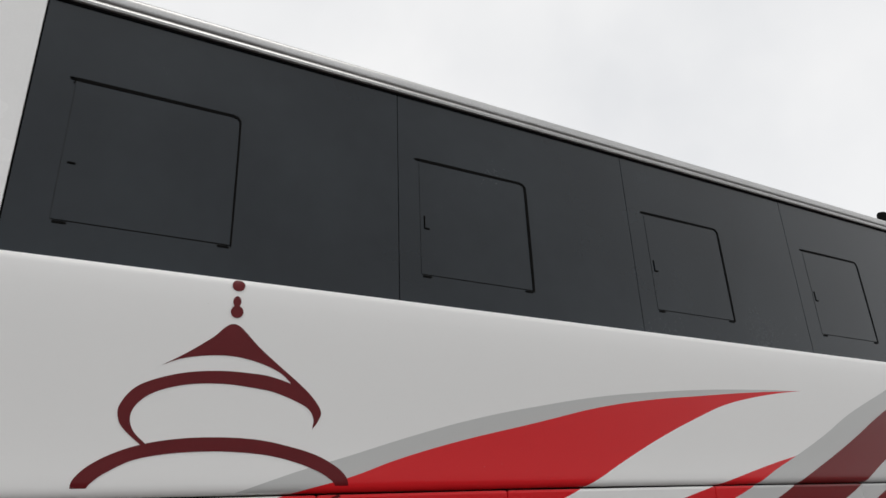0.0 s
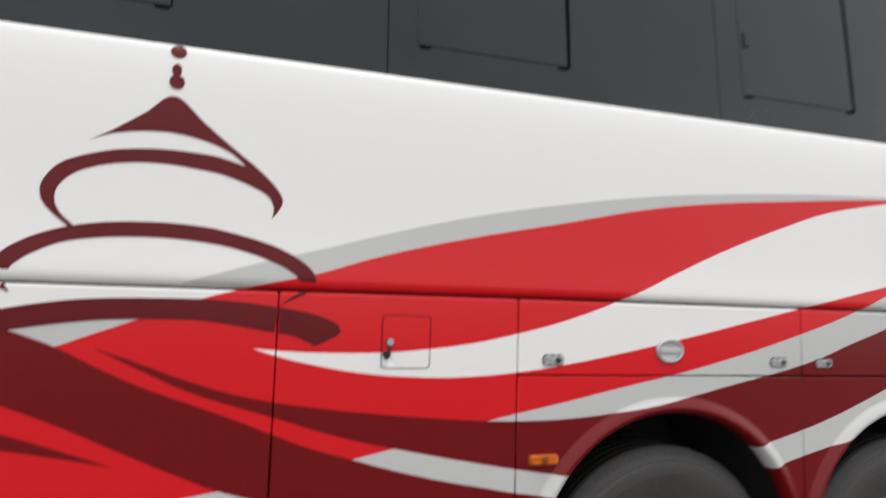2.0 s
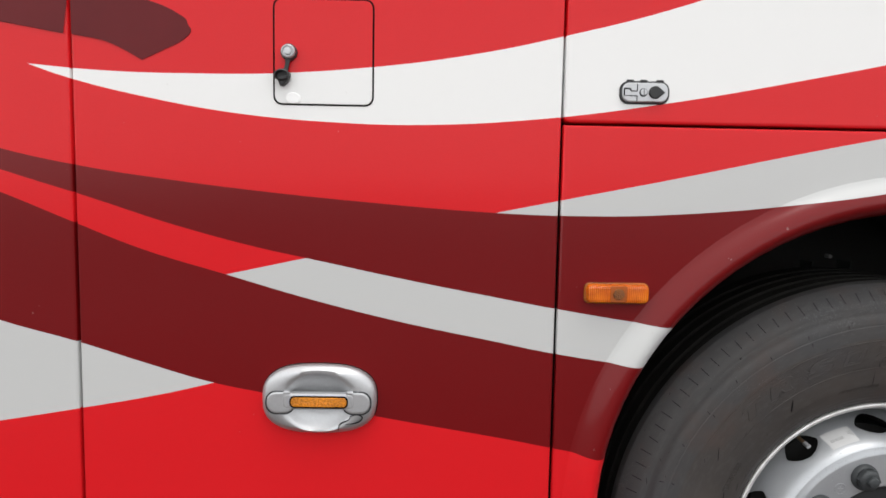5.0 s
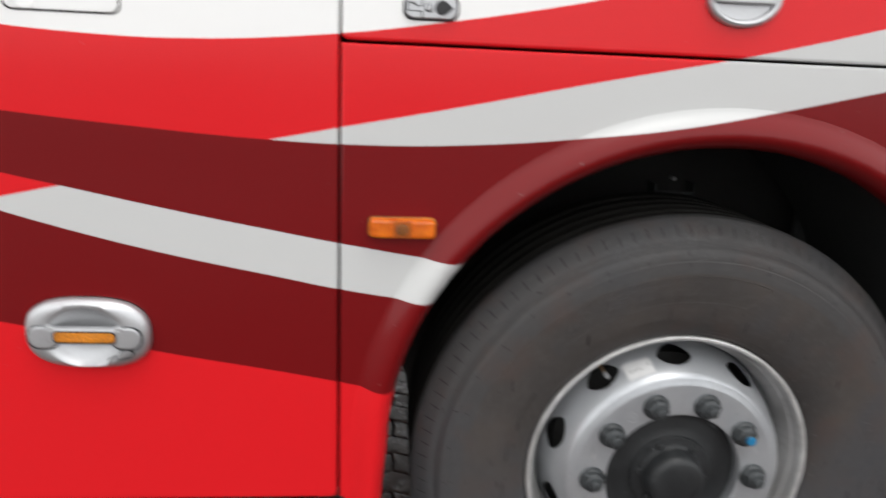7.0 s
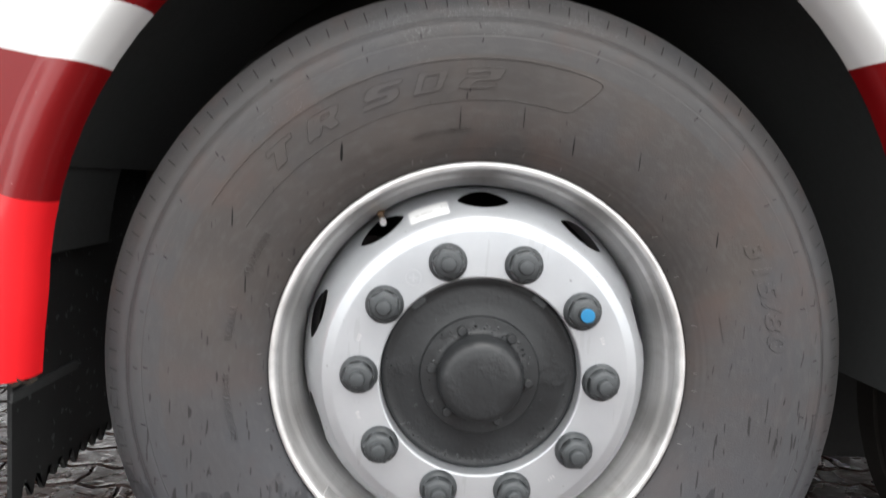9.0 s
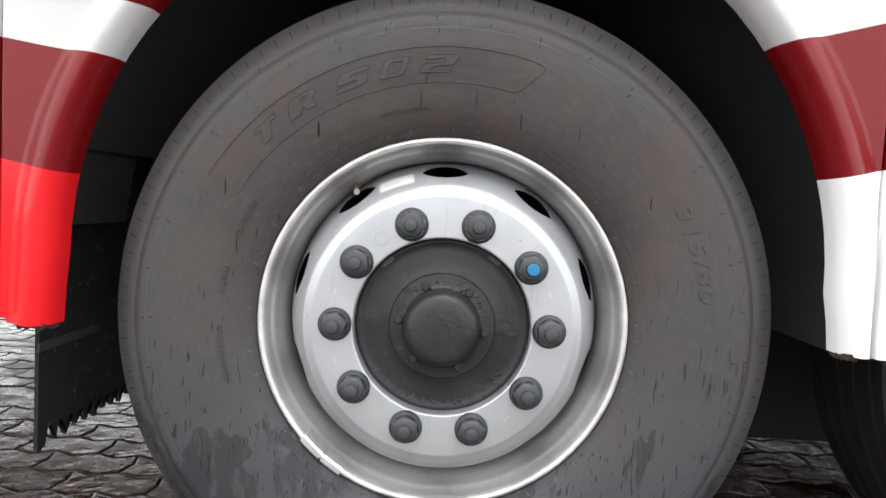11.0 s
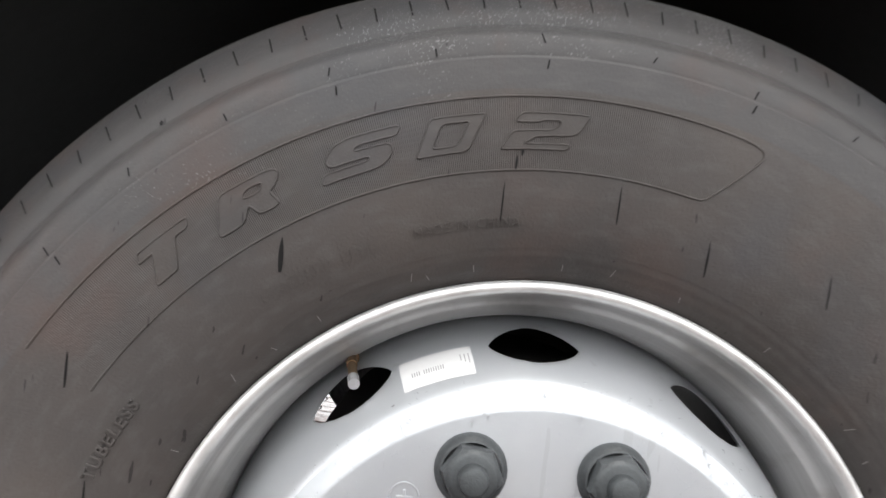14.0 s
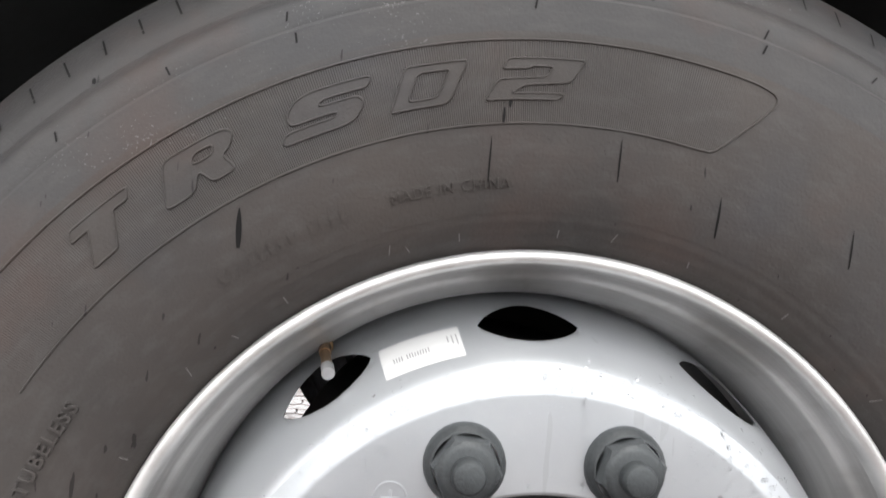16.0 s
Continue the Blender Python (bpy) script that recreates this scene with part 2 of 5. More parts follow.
M_PRINT = plain("grey_label_print", (0.24, 0.24, 0.24), 0.6, spread=0.2)
M_BLUE = plain("blue_paint_dab", (0.008, 0.145, 0.30), 0.45, spread=0.2, scale=200)
M_NUT = plain("weathered_dark_steel", (0.038, 0.042, 0.044), 0.44, metal=0.25, spread=0.35, scale=90, bump=0.25)
M_DIRT = plain("dried_road_dirt", (0.045, 0.036, 0.030), 0.9, spread=0.4, scale=150, bump=0.3, spec=0.1)
M_GREASE = plain("wet_grease", (0.011, 0.012, 0.013), 0.16, spread=0.3, scale=120, bump=0.1)
M_GUM = plain("black_rubber_cap", (0.014, 0.014, 0.015), 0.45, spread=0.2, scale=80)


def amber():
    m, nodes, links, b = material("amber_lens")
    co = nodes.new("ShaderNodeTexCoord").outputs["Object"]
    w = nodes.new("ShaderNodeTexWave")
    w.bands_direction = "X"
    w.inputs["Scale"].default_value = 90
    w.inputs["Distortion"].default_value = 1.0
    links.new(co, w.inputs["Vector"])
    f = noisen(nodes, links, co, 40, 3)
    links.new(rampn(nodes, links, f, 0.3, (0.56, 0.105, 0.005), 0.7, (0.82, 0.20, 0.009)), b.inputs["Base Color"])
    b.inputs["Roughness"].default_value = 0.14
    b.inputs["Subsurface Weight"].default_value = 0.25
    b.inputs["Subsurface Radius"].default_value = (0.02, 0.006, 0.001)
    bumpn(nodes, links, w.outputs["Fac"], 0.6, 0.002, b)
    return m


M_AMBER = amber()
M_AMBER_DARK = plain("amber_reflector", (0.27, 0.082, 0.008), 0.16, spread=0.85, scale=75, bump=0.8)
M_REFLECTOR = plain("faceted_amber_reflector", (0.42, 0.145, 0.010), 0.12, spread=0.95, scale=42, bump=1.0)
M_AMBER_DEEP = plain("deep_amber_housing", (0.33, 0.072, 0.006), 0.25, spread=0.3, scale=60, bump=0.2)


def wheel_steel():
    """Silver-painted steel with dust, run-off streaks and chips."""
    m, nodes, links, b = material("silver_painted_steel")
    co = nodes.new("ShaderNodeTexCoord").outputs["Object"]
    big = noisen(nodes, links, co, 7, 5)
    fine = noisen(nodes, links, co, 260, 4)
    col = rampn(nodes, links, big, 0.32, (0.385, 0.400, 0.418), 0.7, (0.470, 0.485, 0.500))
    mp = nodes.new("ShaderNodeMapping")
    mp.inputs["Scale"].default_value = (60, 60, 7)
    links.new(co, mp.inputs["Vector"])
    streak = noisen(nodes, links, mp.outputs["Vector"], 1.0, 3)
    col = mixn(nodes, links, mathn(nodes, links, "MULTIPLY", mathn(nodes, links, "GREATER_THAN", streak, 0.66), 0.12), col, (0.15, 0.14, 0.13))
    chips = mathn(nodes, links, "GREATER_THAN", noisen(nodes, links, co, 75, 2), 0.765)
    col = mixn(nodes, links, mathn(nodes, links, "MULTIPLY", chips, 0.6), col, (0.14, 0.13, 0.125))
    links.new(col, b.inputs["Base Color"])
    b.inputs["Metallic"].default_value = 0.62
    links.new(mathn(nodes, links, "MULTIPLY_ADD", big, 0.2, 0.27), b.inputs["Roughness"])
    bumpn(nodes, links, fine, 0.08, 0.001, b)
    return m


M_RIM = wheel_steel()


def lip_steel():
    m, nodes, links, b = material("worn_rim_lip")
    co = nodes.new("ShaderNodeTexCoord").outputs["Object"]
    f = noisen(nodes, links, co, 22, 5)
    links.new(rampn(nodes, links, f, 0.33, (0.50, 0.496, 0.487), 0.66, (0.72, 0.716, 0.706)), b.inputs["Base Color"])
    b.inputs["Metallic"].default_value = 0.6
    links.new(mathn(nodes, links, "MULTIPLY_ADD", f, 0.25, 0.26), b.inputs["Roughness"])
    bumpn(nodes, links, noisen(nodes, links, co, 300, 3), 0.15, 0.001, b)
    return m


M_LIP = lip_steel()


def barrel_steel():
    """Dusty silver steel with fine rings and run-off marks."""
    m, nodes, links, b = material("dusty_rim_steel")
    co = nodes.new("ShaderNodeTexCoord").outputs["Object"]
    sep = nodes.new("ShaderNodeSeparateXYZ")
    links.new(co, sep.inputs[0])
    ang = mathn(nodes, links, "ARCTAN2", sep.outputs["X"], sep.outputs["Z"])
    ring = nodes.new("ShaderNodeCombineXYZ")
    links.new(mathn(nodes, links, "MULTIPLY", sep.outputs["Y"], 260.0), ring.inputs[0])
    links.new(mathn(nodes, links, "MULTIPLY", ang, 3.0), ring.inputs[1])
    rings = noisen(nodes, links, ring.outputs[0], 1.0, 5)
    runs = nodes.new("ShaderNodeCombineXYZ")
    links.new(mathn(nodes, links, "MULTIPLY", sep.outputs["Y"], 22.0), runs.inputs[0])
    links.new(mathn(nodes, links, "MULTIPLY", ang, 14.0), runs.inputs[1])
    run = noisen(nodes, links, runs.outputs[0], 1.0, 4)
    col = rampn(nodes, links, rings, 0.25, (0.50, 0.492, 0.482), 0.75, (0.62, 0.612, 0.602))
    col = mixn(nodes, links, rampn(nodes, links, run, 0.54, (0, 0, 0), 0.78, (0.30, 0.30, 0.30)), col, (0.24, 0.215, 0.195))
    links.new(col, b.inputs["Base Color"])
    b.inputs["Metallic"].default_value = 0.62
    links.new(mathn(nodes, links, "MULTIPLY_ADD", run, 0.20, 0.25), b.inputs["Roughness"])
    bumpn(nodes, links, rings, 0.04, 0.001, b)
    return m


M_BARREL = barrel_steel()


def tyre_rubber(name, hatched):
    """Dusty black rubber; ring grooves and the hatched name band by relief."""
    m, nodes, links, b = material(name)
    co = nodes.new("ShaderNodeTexCoord").outputs["Object"]
    sep = nodes.new("ShaderNodeSeparateXYZ")
    links.new(co, sep.inputs[0])
    x, z = sep.outputs["X"], sep.outputs["Z"]
    r = mathn(nodes, links, "SQRT", mathn(nodes, links, "ADD", mathn(nodes, links, "MULTIPLY", x, x), mathn(nodes, links, "MULTIPLY", z, z)))
    ang = mathn(nodes, links, "ARCTAN2", x, z)          # 0 at the top, positive to the right
    big = noisen(nodes, links, co, 5, 6)
    mid = noisen(nodes, links, co, 28, 6)
    fine = noisen(nodes, links, co, 420, 5)
    # streaks that follow the rolling direction
    polar = nodes.new("ShaderNodeCombineXYZ")
    links.new(mathn(nodes, links, "MULTIPLY", r, 120.0), polar.inputs[0])
    links.new(mathn(nodes, links, "MULTIPLY", ang, 16.0), polar.inputs[1])
    sweep = noisen(nodes, links, polar.outputs[0], 1.0, 5)
    col = rampn(nodes, links, big, 0.33, (0.0440, 0.0406, 0.0390), 0.66, (0.0647, 0.0550, 0.0495))
    cool = noisen(nodes, links, co, 4.1, 5)
    col = mixn(nodes, links, rampn(nodes, links, cool, 0.46, (0, 0, 0), 0.62, (0.65, 0.65, 0.65)), col, (0.0492, 0.0513, 0.0569))
    outer = mathn(nodes, links, "MULTIPLY", mathn(nodes, links, "GREATER_THAN", r, 0.436), 0.6)
    col = mixn(nodes, links, outer, col, (0.0505, 0.0513, 0.0532))
    col = mixn(nodes, links, rampn(nodes, links, sweep, 0.48, (0, 0, 0), 0.75, (0.45, 0.45, 0.45)), col, (0.0738, 0.0700, 0.0681))
    warm = noisen(nodes, links, co, 11, 5)
    col = mixn(nodes, links, rampn(nodes, links, warm, 0.53, (0, 0, 0), 0.70, (0.5, 0.5, 0.5)), col, (0.0683, 0.0480, 0.0416))
    # the lower wall is damp and cooler in tone
    damp = nodes.new("ShaderNodeMapRange")
    damp.inputs["From Min"].default_value, damp.inputs["From Max"].default_value = 0.10, -0.26
    damp.inputs["To Max"].default_value = 0.75
    links.new(mathn(nodes, links, "MULTIPLY_ADD", cool, 0.30, mathn(nodes, links, "ADD", z, -0.15)), damp.inputs["Value"])
    col = mixn(nodes, links, damp.outputs["Result"], col, (0.0462, 0.0490, 0.0550))
    drip = nodes.new("ShaderNodeMapping")
    drip.inputs["Scale"].default_value = (22, 22, 7)
    links.new(co, drip.inputs["Vector"])
    # wet dark patches low on the wall
    low = mathn(nodes, links, "LESS_THAN", z, mathn(nodes, links, "MULTIPLY_ADD", noisen(nodes, links, co, 9, 3), 0.42, -0.43))
    wet = mathn(nodes, links, "MULTIPLY", low, rampn(nodes, links, noisen(nodes, links, drip.outputs["Vector"], 1.0, 5), 0.45, (0, 0, 0), 0.51, (1, 1, 1)))
    col = mixn(nodes, links, mathn(nodes, links, "MULTIPLY", wet, 0.62), col, (0.0175, 0.0180, 0.0200))
    # run-off streaks: short upright dark dashes
    mp = nodes.new("ShaderNodeMapping")
    mp.inputs["Scale"].default_value = (190, 190, 24)
    links.new(co, mp.inputs["Vector"])
    dash = mathn(nodes, links, "GREATER_THAN", noisen(nodes, links, mp.outputs["Vector"], 1.0, 1.5), mathn(nodes, links, "MULTIPLY_ADD", z, 0.17, 0.690))
    col = mixn(nodes, links, mathn(nodes, links, "MULTIPLY", dash, 0.75), col, (0.0112, 0.0100, 0.0100))
    # pale specks of dried water
    pale = mathn(nodes, links, "GREATER_THAN", noisen(nodes, links, co, 620, 2), mathn(nodes, links, "MULTIPLY_ADD", noisen(nodes, links, co, 7, 3), -0.62, 1.004))
    patch = mathn(nodes, links, "GREATER_THAN", r, mathn(nodes, links, "MULTIPLY_ADD", mathn(nodes, links, "ABSOLUTE", mathn(nodes, links, "ADD", ang, 0.45)), 0.12, 0.405))
    col = mixn(nodes, links, mathn(nodes, links, "MULTIPLY", mathn(nodes, links, "MULTIPLY", pale, patch), 0.6), col, (0.17, 0.17, 0.17))
    links.new(col, b.inputs["Base Color"])
    links.new(mathn(nodes, links, "MULTIPLY_ADD", mid, 0.25, 0.40), b.inputs["Roughness"])
    b.inputs["Specular IOR Level"].default_value = 0.22

    def between(v, lo, hi):
        return mathn(nodes, links, "MULTIPLY", mathn(nodes, links, "GREATER_THAN", v, lo), mathn(nodes, links, "LESS_THAN", v, hi))

    rings = mathn(nodes, links, "SINE", mathn(nodes, links, "MULTIPLY", r, 780.0))
    bead_zone = between(r, 0.304, 0.322)
    h = mathn(nodes, links, "MULTIPLY", mathn(nodes, links, "MULTIPLY", rings, 0.2), bead_zone)
    if hatched:
        fade = nodes.new("ShaderNodeMapRange")
        fade.inputs["From Min"].default_value, fade.inputs["From Max"].default_value = 0.29, 0.10
        links.new(ang, fade.inputs["Value"])
        near = nodes.new("ShaderNodeMapRange")
        near.inputs["From Min"].default_value, near.inputs["From Max"].default_value = -0.80, -0.56
        near.inputs["To Min"].default_value = 0.25
        links.new(ang, near.inputs["Value"])
        slope = mathn(nodes, links, "MULTIPLY_ADD", r, 1.1, -0.16)      # the end of the band leans outwards
        band = mathn(nodes, links, "MULTIPLY", between(r, 0.3790, 0.4300), mathn(nodes, links, "MULTIPLY", mathn(nodes, links, "GREATER_THAN", ang, -1.02), mathn(nodes, links, "LESS_THAN", ang, slope)))
        teeth = mathn(nodes, links, "SINE", mathn(nodes, links, "MULTIPLY", ang, 1750.0))
        hatch = mathn(nodes, links, "MULTIPLY", mathn(nodes, links, "MULTIPLY", band, mathn(nodes, links, "MULTIPLY", fade.outputs["Result"], near.outputs["Result"])), teeth)
        h = mathn(nodes, links, "MULTIPLY_ADD", hatch, 0.34, h)
        h = mathn(nodes, links, "MULTIPLY_ADD", sweep, 0.14, h)
    n1 = bumpn(nodes, links, h, 0.55, 0.0012, None)
    bumpn(nodes, links, mathn(nodes, links, "MULTIPLY_ADD", mid, 0.6, fine), 0.25, 0.0015, b, n1)
    return m


M_TYRE = tyre_rubber("dusty_tyre_rubber", True)
M_TYRE_FLAT = tyre_rubber("dusty_tyre_rubber_smooth", False)
M_SLIT = plain("wet_black_rubber", (0.011, 0.0105, 0.0105), 0.6, bump=0.05, spec=0.1)
M_SPEW = plain("pale_worn_rubber", (0.14, 0.135, 0.13), 0.5, spread=0.3, scale=200)
M_TREAD = plain("dark_tread_rubber", (0.014, 0.0132, 0.0118), 0.8, spread=0.3, scale=60, bump=0.3, spec=0.12)


def hub_black():
    m, nodes, links, b = material("greasy_black_hub")
    co = nodes.new("ShaderNodeTexCoord").outputs["Object"]
    f = noisen(nodes, links, co, 14, 5)
    g = noisen(nodes, links, co, 130, 4)
    col = rampn(nodes, links, f, 0.3, (0.0105, 0.0114, 0.0122), 0.75, (0.0215, 0.0232, 0.0245))
    col = mixn(nodes, links, mathn(nodes, links, "MULTIPLY", mathn(nodes, links, "GREATER_THAN", g, 0.70), 0.5), col, (0.065, 0.068, 0.068))
    links.new(col, b.inputs["Base Color"])
    links.new(mathn(nodes, links, "MULTIPLY_ADD", f, 0.45, 0.22), b.inputs["Roughness"])
    b.inputs["Specular IOR Level"].default_value = 0.38
    # crusts of grease in patches
    crust = mathn(nodes, links, "MULTIPLY", rampn(nodes, links, noisen(nodes, links, co, 19, 4), 0.50, (0, 0, 0), 0.66, (1, 1, 1)), g)
    bumpn(nodes, links, mathn(nodes, links, "MULTIPLY_ADD", crust, 2.4, g), 0.30, 0.0018, b)
    return m


M_HUB = hub_black()


def water_mat():
    m, nodes, links, b = material("water_drop")
    b.inputs["Base Color"].default_value = (1.0, 1.0, 1.0, 1)
    b.inputs["Roughness"].default_value = 0.03
    b.inputs["Transmission Weight"].default_value = 1.0
    b.inputs["IOR"].default_value = 1.33
    return m


M_WATER = water_mat()


def paver_mat(name, per):
    m, nodes, links, b = material(name)
    pos = nodes.new("ShaderNodeNewGeometry")
    if per == "object":
        rnd = nodes.new("ShaderNodeObjectInfo").outputs["Random"]
    else:
        rnd = pos.outputs["Random Per Island"]
    p = pos.outputs["Position"]
    big = noisen(nodes, links, p, 1.7, 5)
    grit = noisen(nodes, links, p, 210, 4)
    col = rampn(nodes, links, rnd, 0.0, (0.0300, 0.0135, 0.0102), 1.0, (0.0570, 0.0270, 0.0205))
    col = mixn(nodes, links, mathn(nodes, links, "MULTIPLY", grit, 0.35), col, (0.045, 0.027, 0.022))
    links.new(col, b.inputs["Base Color"])
    # films of water that lie in the hollows shine, the humps are only damp
    lump = noisen(nodes, links, p, 17, 4)
    damp = mathn(nodes, links, "MULTIPLY_ADD", big, 0.6, mathn(nodes, links, "MULTIPLY", lump, 0.4))
    links.new(mathn(nodes, links, "MULTIPLY_ADD", rampn(nodes, links, damp, 0.44, (0, 0, 0), 0.58, (1, 1, 1)), 0.34, 0.14), b.inputs["Roughness"])
    b.inputs["Specular IOR Level"].default_value = 0.34
    height = mathn(nodes, links, "MULTIPLY_ADD", noisen(nodes, links, p, 30, 3), 1.5, mathn(nodes, links, "MULTIPLY_ADD", lump, 1.6, mathn(nodes, links, "MULTIPLY", grit, 0.30)))
    bumpn(nodes, links, height, 0.42, 0.005, b)
    return m


def flap_rubber():
    m, nodes, links, b = material("splashed_black_rubber")
    co = nodes.new("ShaderNodeTexCoord").outputs["Object"]
    f = noisen(nodes, links, co, 10, 4)
    col = rampn(nodes, links, f, 0.3, (0.013, 0.0136, 0.0136), 0.7, (0.019, 0.0197, 0.0197))
    drop = mathn(nodes, links, "GREATER_THAN", noisen(nodes, links, co, 55, 2), 0.665)
    col = mixn(nodes, links, mathn(nodes, links, "MULTIPLY", drop, 0.5), col, (0.11, 0.12, 0.12))
    links.new(col, b.inputs["Base Color"])
    b.inputs["Roughness"].default_value = 0.55
    b.inputs["Specular IOR Level"].default_value = 0.2
    bumpn(nodes, links, noisen(nodes, links, co, 200, 3), 0.1, 0.001, b)
    return m


M_FLAP = flap_rubber()
M_PAVER = paver_mat("wet_paver_concrete", "object")
M_PAVER_ALL = paver_mat("wet_paver_concrete_field", "island")
M_SAND = plain("wet_joint_sand", (0.008, 0.0060, 0.0052), 0.55, spread=0.3, scale=8, bump=0.2)

# ---- mesh helpers ----


def finish(bm, smooth=True, angle=35):
    bmesh.ops.recalc_face_normals(bm, faces=bm.faces[:])
    lim = radians(angle)
    for f in bm.faces:
        f.smooth = smooth
    for e in bm.edges:
        e.smooth = not (len(e.link_faces) != 2 or e.calc_face_angle(0) > lim)


def part(name, bm, mat, parent=None, label="", smooth=True, angle=35):
    """Link a bmesh as one mesh object under a thing or a part."""
    finish(bm, smooth, angle)
    me = bpy.data.meshes.new(name)
    bm.to_mesh(me)
    bm.free()
    me.materials.append(mat)
    ob = new(name, me)
    ob.parent = parent
    if label:
        ob["label"] = label
    return ob


def again(src, parent, m=None):
    """One more part on the same mesh."""
    ob = new(src.name.split(".")[0], src.data)
    ob.parent = parent
    if m is not None:
        ob.matrix_local = m
    if "label" in src:
        ob["label"] = src["label"]
    return ob


def rounded(w, h, r, steps=5, cx=0.0, cz=0.0):
    """Outline of a rounded rectangle, counter-clockwise."""
    pts = []
    for qx, qz, a0 in ((1, -1, -90), (1, 1, 0), (-1, 1, 90), (-1, -1, 180)):
        for i in range(steps + 1):
            a = radians(a0 + 90 * i / steps)
            pts.append((cx + qx * (w / 2 - r) + r * math.cos(a), cz + qz * (h / 2 - r) + r * math.sin(a)))
    return pts


def oval(a, b, n=2.0, steps=48, cx=0.0, cz=0.0):
    pts = []
    for i in range(steps):
        t = 2 * math.pi * i / steps
        c, s = math.cos(t), math.sin(t)
        pts.append((cx + a * math.copysign(abs(c) ** (2 / n), c), cz + b * math.copysign(abs(s) ** (2 / n), s)))
    return pts


def inset(pts, d):
    out, n = [], len(pts)
    for i in range(n):
        p0, p, p1 = Vector(pts[i - 1]), Vector(pts[i]), Vector(pts[(i + 1) % n])
        e0, e1 = (p - p0), (p1 - p)
        e0 = e0.normalized() if e0.length > 1e-9 else e1.normalized()
        e1 = e1.normalized() if e1.length > 1e-9 else e0
        n0, n1 = Vector((-e0.y, e0.x)), Vector((-e1.y, e1.x))
        k = n0 + n1
        k = k.normalized() if k.length > 1e-6 else n0
        out.append(tuple(p + k * (d / max(0.35, k.dot(n0)))))
    return out


def slab(pts, front, depth, bevel=0.003, place=None, bm=None, back=True):
    """A plate whose face looks to -y, with its front edge rounded over. pts: outline in x and z, counter-clockwise."""
    bm = bm or bmesh.new()
    place = place or (lambda x, y, z: (x, y, z))
    rings = [(pts, front + depth), (pts, front + bevel), (inset(pts, bevel * 0.3), front + bevel * 0.3), (inset(pts, bevel), front), (inset(pts, bevel * 1.25), front)]
    vs = [[bm.verts.new(place(x, y, z)) for x, z in ring] for ring, y in rings]
    n = len(pts)
    for a, b in zip(vs, vs[1:]):
        for i in range(n):
            bm.faces.new((a[i], a[(i + 1) % n], b[(i + 1) % n], b[i]))
    bm.faces.new(vs[-1])
    if back:
        bm.faces.new(list(reversed(vs[0])))
    return bm


def sweep_x(profile, xs, bm=None):
    """A profile of (y, z) pairs drawn along x."""
    bm = bm or bmesh.new()
    rows = [[bm.verts.new((x, y, z)) for y, z in profile] for x in xs]
    for a, b in zip(rows, rows[1:]):
        for i in range(len(profile) - 1):
            bm.faces.new((a[i], a[i + 1], b[i + 1], b[i]))
    return bm


def revolve(profile, steps=96, bm=None, closed=False, a0=0.0, a1=2 * math.pi):
    """A profile of (radius, y) pairs turned about the y axis."""
    bm = bm or bmesh.new()
    full = abs(a1 - a0) > 6.28
    count = steps if full else steps + 1
    rows = []
    for i in range(count):
        a = a0 + (a1 - a0) * i / steps
        rows.append([bm.verts.new((r * math.cos(a), y, r * math.sin(a))) for r, y in profile])
    pairs = list(zip(rows, rows[1:])) + ([(rows[-1], rows[0])] if full else [])
    m = len(profile)
    for a, b in pairs:
        for j in range(m if closed else m - 1):
            k = (j + 1) % m
            bm.faces.new((a[j], a[k], b[k], b[j]))
    bmesh.ops.remove_doubles(bm, verts=bm.verts[:], dist=1e-6)
    return bm


def smooth_line(pts, steps=8):
    """A smooth curve through a few control points of any dimension."""
    ps = [np.array(p, float) for p in pts]
    ps = [2 * ps[0] - ps[1]] + ps + [2 * ps[-1] - ps[-2]]
    out = []
    for i in range(1, len(ps) - 2):
        for k in range(steps):
            t = k / steps
            a, b, c, d = ps[i - 1:i + 3]
            out.append(0.5 * (2 * b + (c - a) * t + (2 * a - 5 * b + 4 * c - d) * t * t + (3 * b - a - 3 * c + d) * t ** 3))
    out.append(ps[-2])
    return out


def stroke(pts, front, thick, bm=None, place=None, steps=8):
    """A flat brush stroke: control points (x, z, width)."""
    bm = bm or bmesh.new()
    place = place or (lambda x, y, z: (x, y, z))
    line = smooth_line(pts, steps)
    up, lo = [], []
    for i, p in enumerate(line):
        d = line[min(i + 1, len(line) - 1)] - line[max(i - 1, 0)]
        n = np.array((-d[1], d[0])) / max(1e-9, math.hypot(d[0], d[1]))
        w = max(0.0006, p[2]) / 2
        up.append((p[0] + n[0] * w, p[1] + n[1] * w))
        lo.append((p[0] - n[0] * w, p[1] - n[1] * w))
    f = [[bm.verts.new(place(x, front, z)) for x, z in s] for s in (up, lo)]
    k = [[bm.verts.new(place(x, front + thick, z)) for x, z in s] for s in (up, lo)]
    for i in range(len(line) - 1):
        bm.faces.new((f[0][i], f[1][i], f[1][i + 1], f[0][i + 1]))
        bm.faces.new((f[0][i], f[0][i + 1], k[0][i + 1], k[0][i]))
        bm.faces.new((f[1][i + 1], f[1][i], k[1][i], k[1][i + 1]))
    return bm


